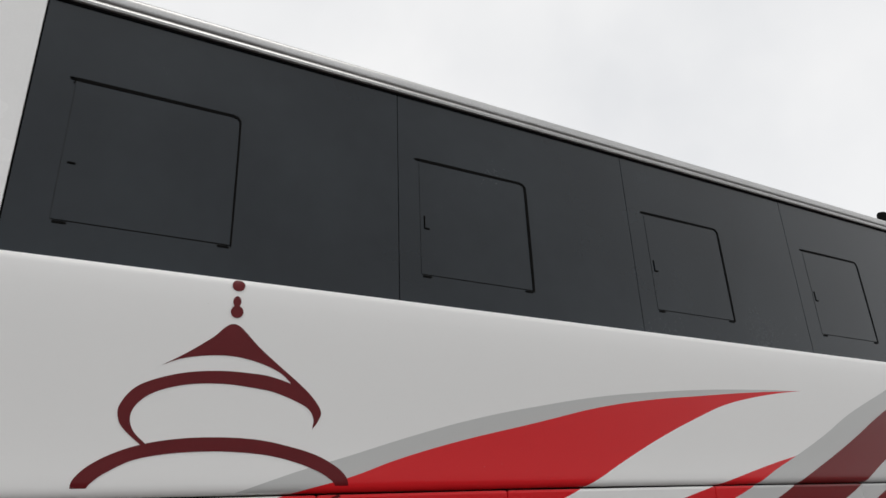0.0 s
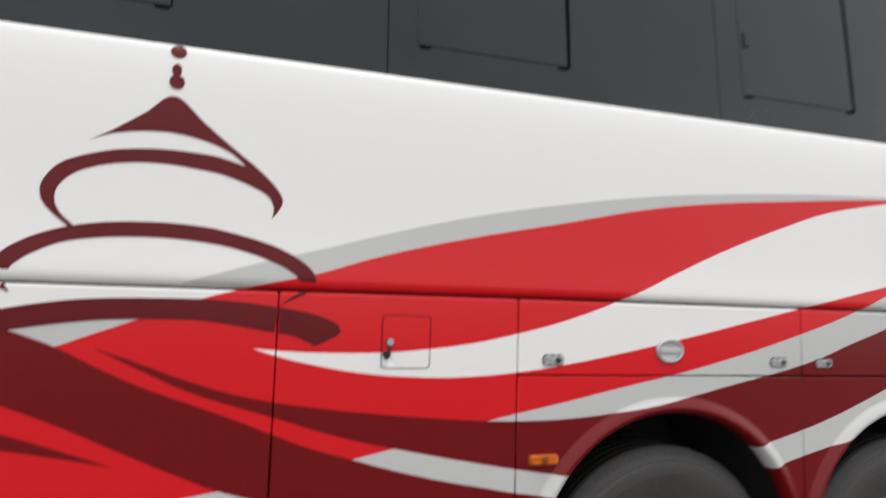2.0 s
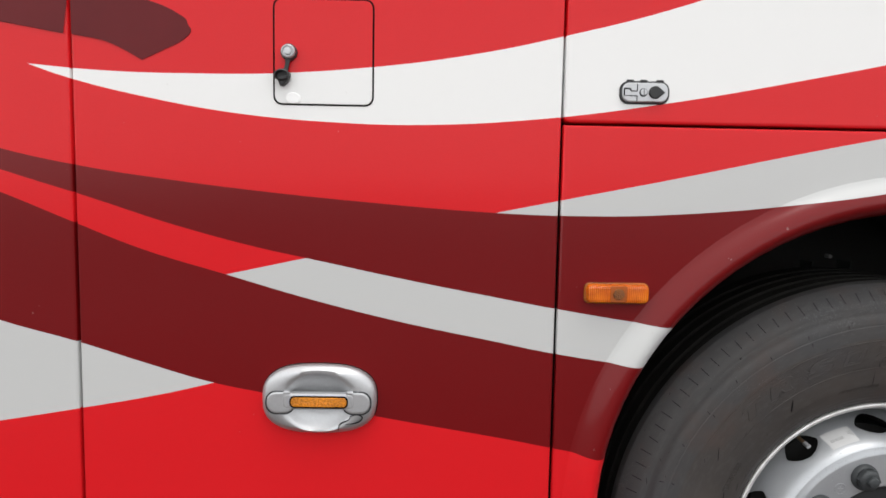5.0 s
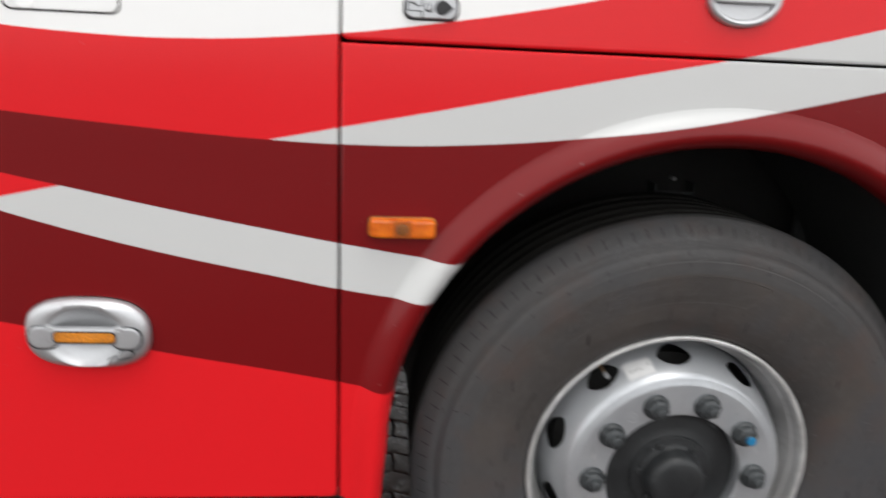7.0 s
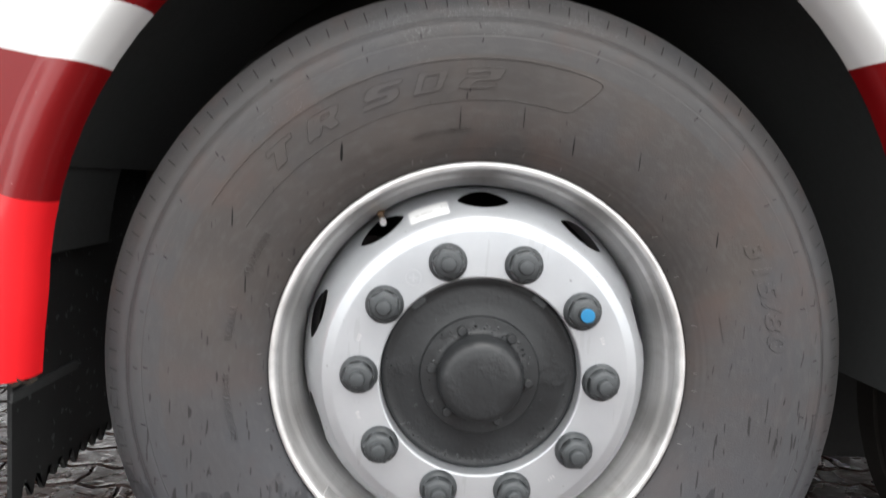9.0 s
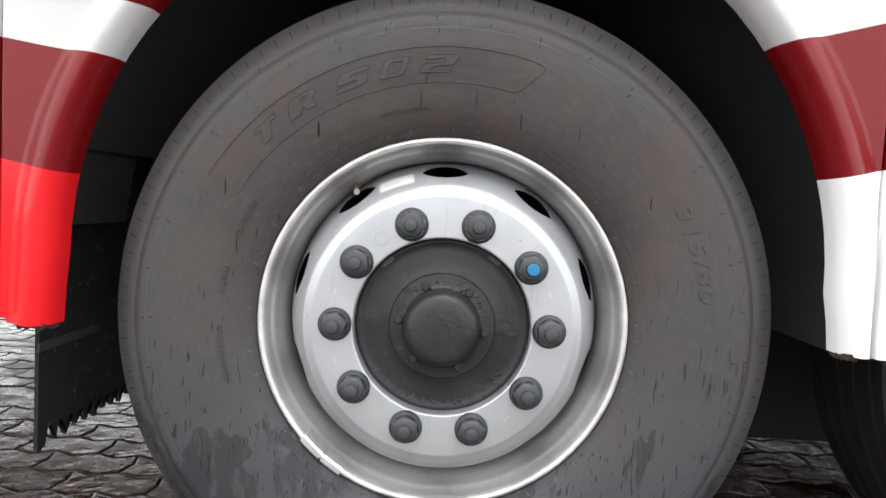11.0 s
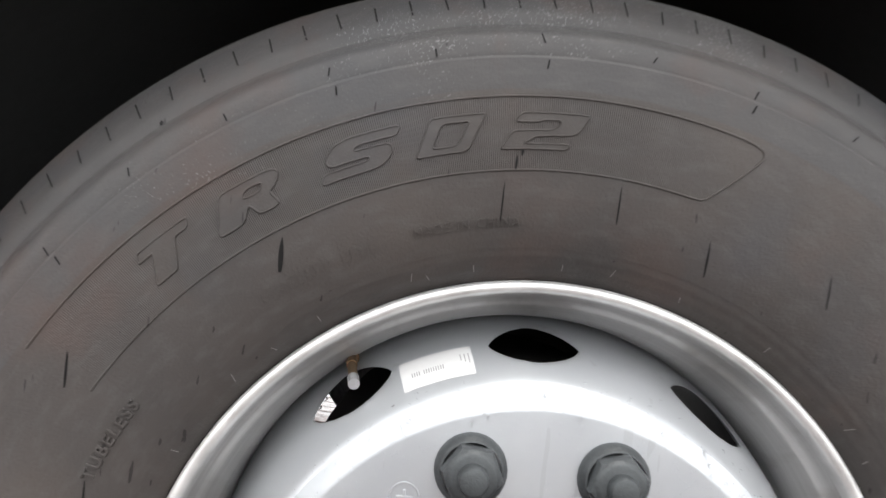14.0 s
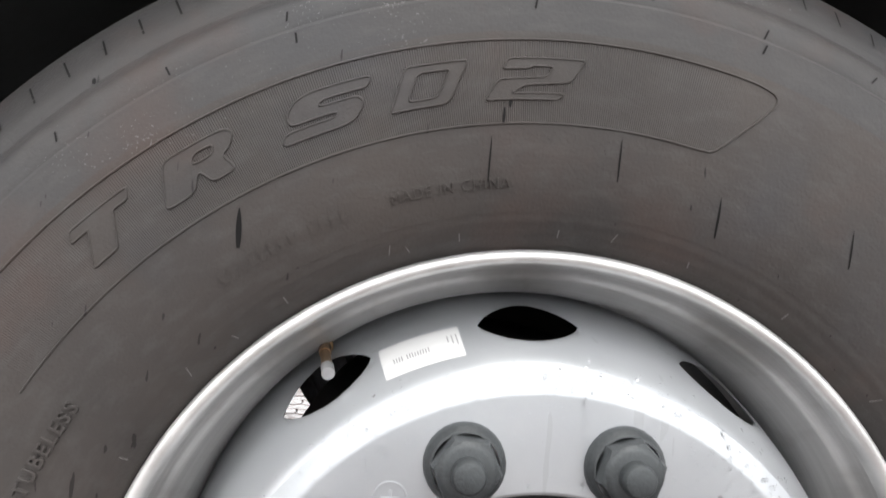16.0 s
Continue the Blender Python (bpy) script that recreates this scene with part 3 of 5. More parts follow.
def box(bm, x0, x1, y0, y1, z0, z1):
    v = [bm.verts.new((x, y, z)) for x in (x0, x1) for y in (y0, y1) for z in (z0, z1)]
    for q in ((0, 1, 3, 2), (4, 6, 7, 5), (0, 4, 5, 1), (2, 3, 7, 6), (0, 2, 6, 4), (1, 5, 7, 3)):
        bm.faces.new([v[i] for i in q])
    return bm


def rod(bm, p, q, r, steps=16):
    """A round bar from p to q."""
    p, q = Vector(p), Vector(q)
    m = (q - p).to_track_quat("Z", "Y").to_matrix()
    a = [bm.verts.new(p + m @ Vector((r * math.cos(2 * math.pi * i / steps), r * math.sin(2 * math.pi * i / steps), 0))) for i in range(steps)]
    b = [bm.verts.new(v.co + (q - p)) for v in a]
    for i in range(steps):
        bm.faces.new((a[i], a[(i + 1) % steps], b[(i + 1) % steps], b[i]))
    bm.faces.new(list(reversed(a)))
    bm.faces.new(b)
    return bm


# ---- ground ----
GROUND = -0.03
bm = bmesh.new()
S = 900
v = [bm.verts.new((x, y, GROUND - 0.012)) for x, y in ((-S, -S), (S, -S), (S, S), (-S, S))]
bm.faces.new(v)
ground = part("ground", bm, M_SAND)
tagged(ground, "dark wet sand bed under the paving, level to the horizon", "ground", kind="structure")

# ---- the coach ----
coach = new("coach")
coach.location = (0, 0, 0)
tagged(coach, "white coach with red and grey stripes, parked on wet pavers", "bus")

BELT = 1.585          # foot of the upper side panel
SILL = 0.470          # lower edge of the doors
GAP = 0.0022          # half of a panel joint
REAR, FRONT = -2.95, 8.9
WIDTH = 2.55



def sill_rise(x):
    """The lower edge of the side climbs a little towards the front."""
    return 0.0085 * x


def belt_drop(x):
    """The joint under the upper panel sinks a little towards the rear."""
    return -0.0075 * max(0.0, 0.5 - x)


def settle(bm):
    """Lay the lower and upper edges of a side panel on those two lines."""
    for v in bm.verts:
        low = min(1.0, max(0.0, (0.62 - v.co.z) / 0.12))
        high = min(1.0, max(0.0, 1.0 - abs(v.co.z - 1.59) / 0.10))
        v.co.z += low * sill_rise(v.co.x) + high * belt_drop(v.co.x)
    return bm


# upper side panel with a rolled lower edge
prof = [(0.05, 1.594), (0.014, 1.594), (0.003, 1.597), (-0.004, 1.604), (-0.0075, 1.615), (-0.008, 1.63), (-0.006, 1.66), (-0.003, 1.71), (-0.001, 1.80), (0.0, 1.95), (0.0, 2.15), (0.004, 2.27), (0.011, 2.345), (0.016, 2.366), (0.024, 2.374), (0.07, 2.377)]
part("upper_side_panel", settle(sweep_x(prof, np.linspace(REAR, FRONT, 36))), M_PAINT, coach, "white upper side panel with rolled lower edge")

# dark backing that shows in the joints
bm = box(bmesh.new(), REAR + 0.05, FRONT - 0.05, 0.045, 0.06, BELT - 0.004, 2.37)
for k in range(24):
    xa, xb = REAR + 0.05 + (FRONT - REAR - 0.1) * k / 24, REAR + 0.05 + (FRONT - REAR - 0.1) * (k + 1) / 24
    box(bm, xa, xb, 0.022, 0.05, BELT - 0.006, BELT + 0.012)
part("joint_backing", settle(bm), M_BLACK, coach)

ARCH_X, ARCH_Z, ARCH_R = 0.673, 0.575, 0.583


def arch_line(cx, r, foot, n=40):
    """From the foot behind the wheel over the top to the foot before it: points in x and z."""
    low_a = 0.4635 + 0.018 * (cx - ARCH_X)
    low_b = 0.4870 + sill_rise(cx - ARCH_X)
    pts = [(cx - r - foot, low_a), (cx - r - foot * 0.6, 0.52)]
    for i in range(n + 1):
        a = math.pi * i / n
        full = r + 0.004 * math.exp(-((a - 2.2) / 0.42) ** 2)      # the front shoulder of the opening is a little fuller
        pts.append((cx - full * math.cos(a), ARCH_Z + full * math.sin(a)))
    return pts + [(cx + r + foot, 0.53), (cx + r + foot * 1.6, low_b)]


def panel(name, x0, x1, z0, z1, label, r=0.011):
    w, h = x1 - x0 - 2 * GAP, z1 - z0
    bm = slab(rounded(w, h, r, 3, (x0 + x1) / 2, (z0 + z1) / 2), 0.0, 0.035, 0.0045)
    if z1 > 1.5:
        for v in bm.verts:
            if v.co.y < 0.0025 and v.co.z > z1 - 0.010:
                v.co.z -= 0.006
    return part(name, settle(bm), M_PAINT, coach, label)


def arch_panel(x0, x1, cx):
    top = 1.3055 - GAP
    line = arch_line(cx, ARCH_R + 0.012, 0.006)
    line = [(min(max(x, x0 + GAP + 0.002), x1 - GAP - 0.002), z) for x, z in line]
    pts = list(reversed(line)) + [(x0 + GAP, SILL + sill_rise(x0)), (x0 + GAP, top), (x1 - GAP, top), (x1 - GAP, SILL + sill_rise(x1))]
    pts = list(reversed(pts))
    bm = slab(pts, 0.0, 0.012, 0.004, back=False)
    bmesh.ops.triangulate(bm, faces=[f for f in bm.faces if len(f.verts) > 4])
    return part("wheel_arch_panel", bm, M_PAINT, coach, "painted panel cut out round the wheel")


def flare(cx, x0, x1):
    """The raised lip that runs round the wheel opening."""
    shape = [(0.076, 0.0015), (0.0720, -0.0001), (0.0680, -0.0012), (0.0640, -0.0030), (0.0600, -0.0056), (0.0560, -0.0086), (0.0510, -0.0123), (0.0450, -0.0160), (0.0390, -0.0188), (0.0330, -0.0206), (0.0270, -0.0211), (0.0220, -0.0199), (0.0175, -0.0170), (0.0130, -0.0122), (0.0090, -0.0060), (0.0055, 0.0020), (0.0030, 0.0100), (0.0030, 0.036)]
    bm = bmesh.new()
    rows = []
    for out, y in shape:
        rows.append([bm.verts.new((min(max(x, x0), x1), y, z)) for x, z in arch_line(cx, ARCH_R - 0.003 + out, 0.004 if out > 0.03 else 0.008)])
    for a, b in zip(rows, rows[1:]):
        for i in range(len(a) - 1):
            bm.faces.new((a[i], a[i + 1], b[i + 1], b[i]))
    for end in (0, -1):
        bm.faces.new([r[end] for r in rows])
    return part("wheel_arch_flare", bm, M_PAINT, coach, "rounded raised lip of the wheel opening", angle=60)


door_a = panel("luggage_door", REAR + 0.9, -0.861, SILL, BELT + 0.003, "striped luggage door, closed")
door_b = panel("luggage_door", -0.861, 0.0, SILL, BELT + 0.003, "red striped luggage door, closed")
hatch_a = panel("service_hatch", 0.0, 1.308, 1.3055 + GAP, BELT + 0.003, "narrow hatch above the wheel")
hatch_b = panel("service_hatch", 1.308, 2.608, 1.3055 + GAP, BELT + 0.003, "narrow hatch above the wheel")
arch_a = arch_panel(0.0, 1.308, ARCH_X)
arch_panel(1.308, 2.608, ARCH_X + 1.262)
flare_a, flare_b = flare(ARCH_X, 0.006, 1.3035), flare(ARCH_X + 1.262, 1.3125, 2.60)


def foot_crust(x0, x1, z, seed):
    """Crumbs of road dirt dried along the lower edge of the lip."""
    r = random.Random(seed)
    bm = bmesh.new()
    n = 16
    top, low, back = [], [], []
    for k in range(n + 1):
        x = x0 + (x1 - x0) * k / n
        bulge = -0.014 * math.sin(math.pi * k / n)
        top.append(bm.verts.new((x, bulge - 0.0012, z + r.uniform(0.001, 0.006))))
        low.append(bm.verts.new((x + r.uniform(-0.001, 0.001), bulge + 0.003, z - r.uniform(0.001, 0.008))))
        back.append(bm.verts.new((x, 0.020, z - 0.001)))
    for k in range(n):
        bm.faces.new((top[k], top[k + 1], low[k + 1], low[k]))
        bm.faces.new((low[k], low[k + 1], back[k + 1], back[k]))
    return part("dirt_crust", bm, M_DIRT, coach, "dark crumbs of dried road dirt", smooth=False)


foot_crust(0.028, 0.086, 0.4620, 5)
foot_crust(1.262, 1.300, 0.4865, 6)
foot_crust(1.318, 1.352, 0.4850, 7)
panel("luggage_door", 2.608, 4.0, SILL, BELT + 0.003, "white luggage door, closed")
panel("luggage_door", 4.0, 5.4, SILL, BELT + 0.003, "white luggage door, closed")
panel("luggage_door", 5.4, FRONT, SILL, BELT + 0.003, "white luggage door, closed")
panel("rear_corner_panel", REAR, REAR + 0.9, SILL, BELT + 0.003, "white rear corner panel")

# the walls behind the doors, open over the wheels
bm = bmesh.new()
for x0, x1 in ((REAR + 0.03, -0.03), (2.64, FRONT - 0.03)):
    box(bm, x0, x1, 0.036, 0.06, SILL + 0.01, BELT)
box(bm, -0.02, 2.63, 0.036, 0.06, 1.25, BELT)
for x in (0.0, 1.308, 2.608):
    box(bm, x - 0.014, x + 0.014, 0.0165, 0.030, SILL + 0.012, 1.30)
part("door_frame", bm, M_BLACK, coach)

# emblem: a domed tower drawn in strokes of dark red vinyl
F = -0.0105


def skin(z):
    """How far the upper panel stands out at a height."""
    zs = [p[1] for p in prof[2:]]
    ys = [p[0] for p in prof[2:]]
    return float(np.interp(z, zs, ys))


def on_skin(x, y, z):
    return (x, skin(z) - 0.0008 + (y - F), z)


bm = bmesh.new()
for pts in (oval(0.0245, 0.0225, 2, 24, -1.2205, 2.348), oval(0.015, 0.022, 2, 20, -1.222, 2.283), oval(0.0235, 0.024, 2, 24, -1.2195, 2.243)):
    slab(pts, F - 0.0022, 0.004, 0.0004, on_skin, bm)
part("emblem_finial", bm, M_VINYL, coach, "dark red dots on top of the emblem")


def vinyl_shape(name, pieces, label):
    """A cut-out of vinyl on the upper panel, from smooth pieces of its outline."""
    ring = []
    for piece in pieces:
        ring += [tuple(p) for p in smooth_line(piece, 6)[:-1]]
    bm = bmesh.new()
    vs = [bm.verts.new(on_skin(x, F - 0.0004, z)) for x, z in ring]
    for tri in tessellate_polygon([[Vector((x, z, 0)) for x, z in ring]]):
        bm.faces.new([vs[k] for k in tri])
    return part(name, bm, M_VINYL, coach, label, angle=80)


vinyl_shape("emblem_dome", (
    [(-1.460, 2.025), (-1.386, 2.072), (-1.300, 2.136), (-1.257, 2.180), (-1.226, 2.195), (-1.192, 2.180), (-1.125, 2.116), (-1.040, 2.049), (-0.953, 1.983), (-0.898, 1.933), (-0.866, 1.886), (-0.873, 1.852), (-0.897, 1.817)],
    [(-0.897, 1.817), (-0.895, 1.859), (-0.928, 1.901), (-1.033, 1.943), (-1.113, 1.959), (-1.248, 1.970), (-1.374, 1.960), (-1.475, 1.928), (-1.528, 1.884), (-1.542, 1.838), (-1.525, 1.794), (-1.480, 1.752)],
    [(-1.480, 1.752), (-1.498, 1.750)],
    [(-1.498, 1.750), (-1.557, 1.801), (-1.580, 1.838), (-1.580, 1.882), (-1.543, 1.938), (-1.480, 1.973), (-1.378, 2.003), (-1.252, 2.017), (-1.117, 2.013), (-1.057, 2.004), (-0.990, 1.985)],
    [(-0.990, 1.985), (-1.038, 2.024), (-1.120, 2.056), (-1.219, 2.073), (-1.313, 2.069), (-1.401, 2.051), (-1.460, 2.025)]), "pointed roof and dome of the emblem in dark red vinyl")
over = smooth_line([(-1.690, 1.600), (-1.691, 1.618), (-1.686, 1.640), (-1.651, 1.680), (-1.580, 1.722), (-1.488, 1.754), (-1.372, 1.774), (-1.231, 1.781), (-1.100, 1.775), (-0.990, 1.755), (-0.880, 1.725), (-0.800, 1.686), (-0.758, 1.652), (-0.743, 1.622), (-0.744, 1.600)], 8)
under = smooth_line([(-1.646, 1.600), (-1.642, 1.616), (-1.630, 1.632), (-1.595, 1.660), (-1.525, 1.697), (-1.450, 1.716), (-1.350, 1.728), (-1.215, 1.732), (-1.075, 1.722), (-0.960, 1.698), (-0.870, 1.666), (-0.825, 1.642), (-0.804, 1.625), (-0.795, 1.612), (-0.793, 1.600)], 8)
bm = bmesh.new()
rows = [[bm.verts.new(on_skin(a[0] + (c[0] - a[0]) * f, F - 0.0004, a[1] + (c[1] - a[1]) * f)) for f in (0, 0.33, 0.67, 1)] for a, c in zip(over, under)]
for p, q in zip(rows, rows[1:]):
    for k in range(3):
        bm.faces.new((p[k], p[k + 1], q[k + 1], q[k]))
part("emblem_base", bm, M_VINYL, coach, "curved base line of the emblem in dark red vinyl", angle=80)
part("emblem_base", stroke([(-1.662, 1.566, 0.022), (-1.652, 1.556, 0.012), (-1.640, 1.545, 0.003)], -0.0012, 0.0015), M_VINYL, coach)
bm = stroke([(-0.772, 1.577, 0.009), (-0.797, 1.567, 0.012), (-0.826, 1.551, 0.008), (-0.853, 1.533, 0.002)], -0.0012, 0.0015)
part("emblem_base", bm, M_VINYL, coach)
spine = [(-1.9, 1.40, 0.066), (-1.74, 1.441, 0.066), (-1.62, 1.470, 0.066), (-1.477, 1.494, 0.068), (-1.36, 1.505, 0.066), (-1.20, 1.510, 0.066), (-1.09, 1.509, 0.069), (-0.983, 1.500, 0.078), (-0.865, 1.484, 0.085)]
part("emblem_brush_line", stroke(spine, -0.0015, 0.002), M_VINYL, coach, "broad dark red brush line of the emblem")
tip_top = smooth_line([(-0.657, 1.462), (-0.664, 1.474), (-0.703, 1.494), (-0.766, 1.511), (-0.857, 1.526)], 5)
tip_low = smooth_line([(-0.857, 1.441), (-0.804, 1.432), (-0.770, 1.418), (-0.737, 1.400)], 5)
tip_end = smooth_line([(-0.737, 1.400), (-0.700, 1.418), (-0.668, 1.434), (-0.652, 1.450), (-0.657, 1.462)], 5)
bm = slab([tuple(p) for p in tip_low[:-1] + tip_end[:-1] + tip_top], -0.0015, 0.002, 0.0001)
bmesh.ops.triangulate(bm, faces=[f for f in bm.faces if len(f.verts) > 4])
part("emblem_brush_line", bm, M_VINYL, coach, "blunt end of the emblem's brush line")

# ---- window band ----
TILT = 0.08


def on_glass(x, y, z):
    return (x, 0.05 + (z - 2.378) * TILT + y, z)


def window(x0, x1, vent_x, worn=False):
    cx, w = (x0 + x1) / 2, x1 - x0 - 0.003
    pane = part("side_window", slab(rounded(w, 1.078, 0.004, 2, cx, 2.919), 0.0, 0.02, 0.002, on_glass), M_GLASS, coach, "dark tinted flush window glass")
    x1v, z1v, z0v, wv = vent_x, 3.105, 2.520, 0.632
    x0v = x1v - wv
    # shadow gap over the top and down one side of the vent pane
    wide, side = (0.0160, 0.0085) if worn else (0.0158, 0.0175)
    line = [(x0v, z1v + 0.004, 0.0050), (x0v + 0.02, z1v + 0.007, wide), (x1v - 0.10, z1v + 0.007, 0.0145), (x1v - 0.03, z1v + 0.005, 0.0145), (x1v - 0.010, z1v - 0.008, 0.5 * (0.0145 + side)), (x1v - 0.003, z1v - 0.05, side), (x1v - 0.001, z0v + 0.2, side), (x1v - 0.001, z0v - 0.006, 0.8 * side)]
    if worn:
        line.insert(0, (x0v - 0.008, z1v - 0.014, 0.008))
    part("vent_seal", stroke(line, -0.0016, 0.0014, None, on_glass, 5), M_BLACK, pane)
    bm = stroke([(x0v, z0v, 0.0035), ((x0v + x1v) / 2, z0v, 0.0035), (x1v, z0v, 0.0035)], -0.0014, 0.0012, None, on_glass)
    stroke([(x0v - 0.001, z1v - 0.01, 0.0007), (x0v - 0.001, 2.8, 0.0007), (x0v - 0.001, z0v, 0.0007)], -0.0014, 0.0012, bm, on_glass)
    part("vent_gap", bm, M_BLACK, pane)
    for tx in (x0v + 0.03, x1v - 0.03):
        part("vent_drain", slab(rounded(0.046, 0.010, 0.004, 3, tx, z0v - 0.009), -0.003, 0.003, 0.001, on_glass), M_BLACK, pane)
    bm = slab(rounded(0.028, 0.008, 0.002, 2, x0v + 0.034, 2.752), -0.004, 0.004, 0.001, on_glass)
    if not worn:
        slab(rounded(0.006, 0.062, 0.002, 2, x0v + 0.022, 2.785), -0.004, 0.004, 0.001, on_glass, bm)
    part("vent_latch", bm, M_BLACK, pane, "small black latch on the vent pane")
    return pane


PANE = 1.468
window(-2.036, -0.515, -1.258, True)
for i in range(6):
    window(-0.515 + i * PANE, -0.515 + (i + 1) * PANE, 0.230 + i * 1.484)
bm = sweep_x([(0.062 + (z - 2.378) * TILT, z) for z in (2.37, 3.0, 3.47)], np.linspace(REAR + 0.03, FRONT, 8))
part("window_backing", bm, M_BLACK, coach)
part("rear_pillar", slab(rounded(-2.041 - REAR, 1.09, 0.006, 3, (REAR - 2.041) / 2, 2.925), -0.004, 0.025, 0.004, on_glass), M_WHITE, coach, "white painted rear pillar")

# roof, gutter and the far side
part("roof_gutter", sweep_x([(0.16, 3.458), (0.128, 3.461), (0.120, 3.466), (0.117, 3.476), (0.121, 3.487), (0.126, 3.493), (0.121, 3.500), (0.118, 3.512), (0.119, 3.532), (0.125, 3.546), (0.136, 3.553), (0.16, 3.556)], np.linspace(REAR, FRONT, 12)), M_ALU, coach, "ribbed aluminium gutter along the roof edge")
part("gutter_shadow_gap", sweep_x([(0.132, 3.450), (0.127, 3.459), (0.15, 3.463)], np.linspace(REAR, FRONT, 8)), M_BLACK, coach)
roofline = [(0.14, 3.550), (0.20, 3.575), (0.34, 3.61), (0.7, 3.645), (WIDTH / 2, 3.66), (WIDTH - 0.7, 3.645), (WIDTH - 0.34, 3.61), (WIDTH - 0.2, 3.57), (WIDTH - 0.12, 3.5)]
part("roof", sweep_x(roofline, np.linspace(REAR, FRONT, 12)), M_WHITE, coach, "white curved roof", angle=80)
bm = sweep_x([(WIDTH - 0.12, 3.5), (WIDTH - 0.02, 2.4), (WIDTH, 2.2), (WIDTH, 1.3)], np.linspace(REAR, FRONT, 6))
for x0, x1 in ((REAR, 0.06), (1.27, 1.33), (2.55, FRONT)):
    sweep_x([(WIDTH, 1.3), (WIDTH, SILL)], (x0, x1), bm)
part("far_side_panel", bm, M_WHITE, coach, "white far side of the coach")
for name, x in (("rear_end_panel", REAR), ("front_end_panel", FRONT)):
    bm = bmesh.new()
    vs = [bm.verts.new((x, y, z)) for y, z in [(0.0, SILL), (0.0, 2.378), (0.14, 3.46)] + roofline + [(WIDTH, 2.2), (WIDTH, SILL)]]
    bm.faces.new(vs)
    part(name, bm, M_WHITE, coach)
# roof fitting far along
bm = revolve([(0.0, 0.11), (0.028, 0.11), (0.036, 0.10), (0.042, 0.02), (0.055, 0.0), (0.0, 0.0)], 24)
ob = part("roof_vent_pipe", bm, M_BLACK, coach, "small black fitting on the roof edge")
ob.matrix_local = pose(3.95, 0.24, 3.58, 90, 0, 0)

# luggage floor, wheel housing and running gear
for x0, x1 in ((REAR + 0.1, -0.20), (2.75, FRONT - 0.1)):
    part("luggage_floor", box(bmesh.new(), x0, x1, 0.07, WIDTH - 0.05, 0.50, 0.54), M_CHASSIS, coach)
part("floor_pan", box(bmesh.new(), -0.20, 2.75, 0.87, 1.68, 1.08, 1.12), M_CHASSIS, coach)
part("floor_pan", box(bmesh.new(), -0.20, 2.75, 0.07, WIDTH - 0.05, 1.26, 1.30), M_CHASSIS, coach)
part("bulkhead", box(bmesh.new(), -0.235, -0.20, 0.07, WIDTH - 0.05, 0.85, 1.28), M_CHASSIS, coach)
part("bulkhead", box(bmesh.new(), 2.75, 2.785, 0.07, WIDTH - 0.05, 0.50, 1.28), M_CHASSIS, coach)
# added block, no known part: hides far daylight and darkens the pavers between the wheels
part("undertray", slab(rounded(1.62, 0.43, 0.03, 4, 2.045, 0.245), 0.98, 0.75, 0.02), M_CHASSIS, coach, "black block added under the coach to keep light off the ground")


def housing(cx, a0, a1):
    bm = revolve([(0.615, 0.016), (0.645, 0.06), (0.645, 0.30), (0.64, 0.62)], 40, None, False, a0, a1)
    for v in bm.verts:
        v.co.x += cx
        v.co.z += ARCH_Z
    ob = part("wheel_housing", bm, M_PLASTIC, coach, "black plastic liner inside the wheel opening", angle=60)
    mod = ob.modifiers.new("thick", "SOLIDIFY")
    mod.thickness = 0.008
    return ob


housing(ARCH_X, radians(-9), radians(165))
bm = revolve([(0.615, 0.016), (0.645, 0.06), (0.645, 0.34)], 10, None, False, radians(164.5), radians(177))
for v in bm.verts:
    v.co.x += ARCH_X
    v.co.z += ARCH_Z
part("liner_foot", bm, M_PLASTIC, coach, "narrow foot of the black wheel liner", angle=60)
housing(ARCH_X + 1.262, radians(0), radians(160))
bm = slab(rounded(0.20, 0.75, 0.02, 3, 1.308, 0.83), 0.62, 0.02, 0.004)
part("housing_back", bm, M_PLASTIC, coach)
bm = box(bmesh.new(), -0.25, 2.8, 0.78, 0.86, 0.612, 1.262)
part("chassis_rail", bm, M_CHASSIS, coach)
bm = rod(bmesh.new(), (0.150, 0.79, 0.638), (-0.055, 0.79, 0.382), 0.029)
rod(bm, (0.27, 0.77, 0.79), (0.120, 0.77, 0.600), 0.042, 20)
part("damper_strut", bm, M_CHASSIS, coach, "slanting black damper")
bm = bmesh.new()
for x in (0.235, 1.497):
    bellows = [(0.0, 0.66), (0.085, 0.66), (0.090, 0.64), (0.112, 0.60), (0.112, 0.54), (0.098, 0.50), (0.118, 0.46), (0.118, 0.39), (0.095, 0.34), (0.080, 0.27), (0.0, 0.27)]
    turned = revolve([(r, -z) for r, z in bellows], 24)
    for v in turned.verts:
        v.co = (v.co.x + x, v.co.z + 0.84, -v.co.y)
    part("air_spring", turned, M_CHASSIS, coach, "black rubber air spring")
bm = slab(rounded(0.130, 0.150, 0.008, 2, -0.036, 0.362), 0.80, 0.06, 0.004)
part("flap_bracket", bm, M_CHASSIS, coach)


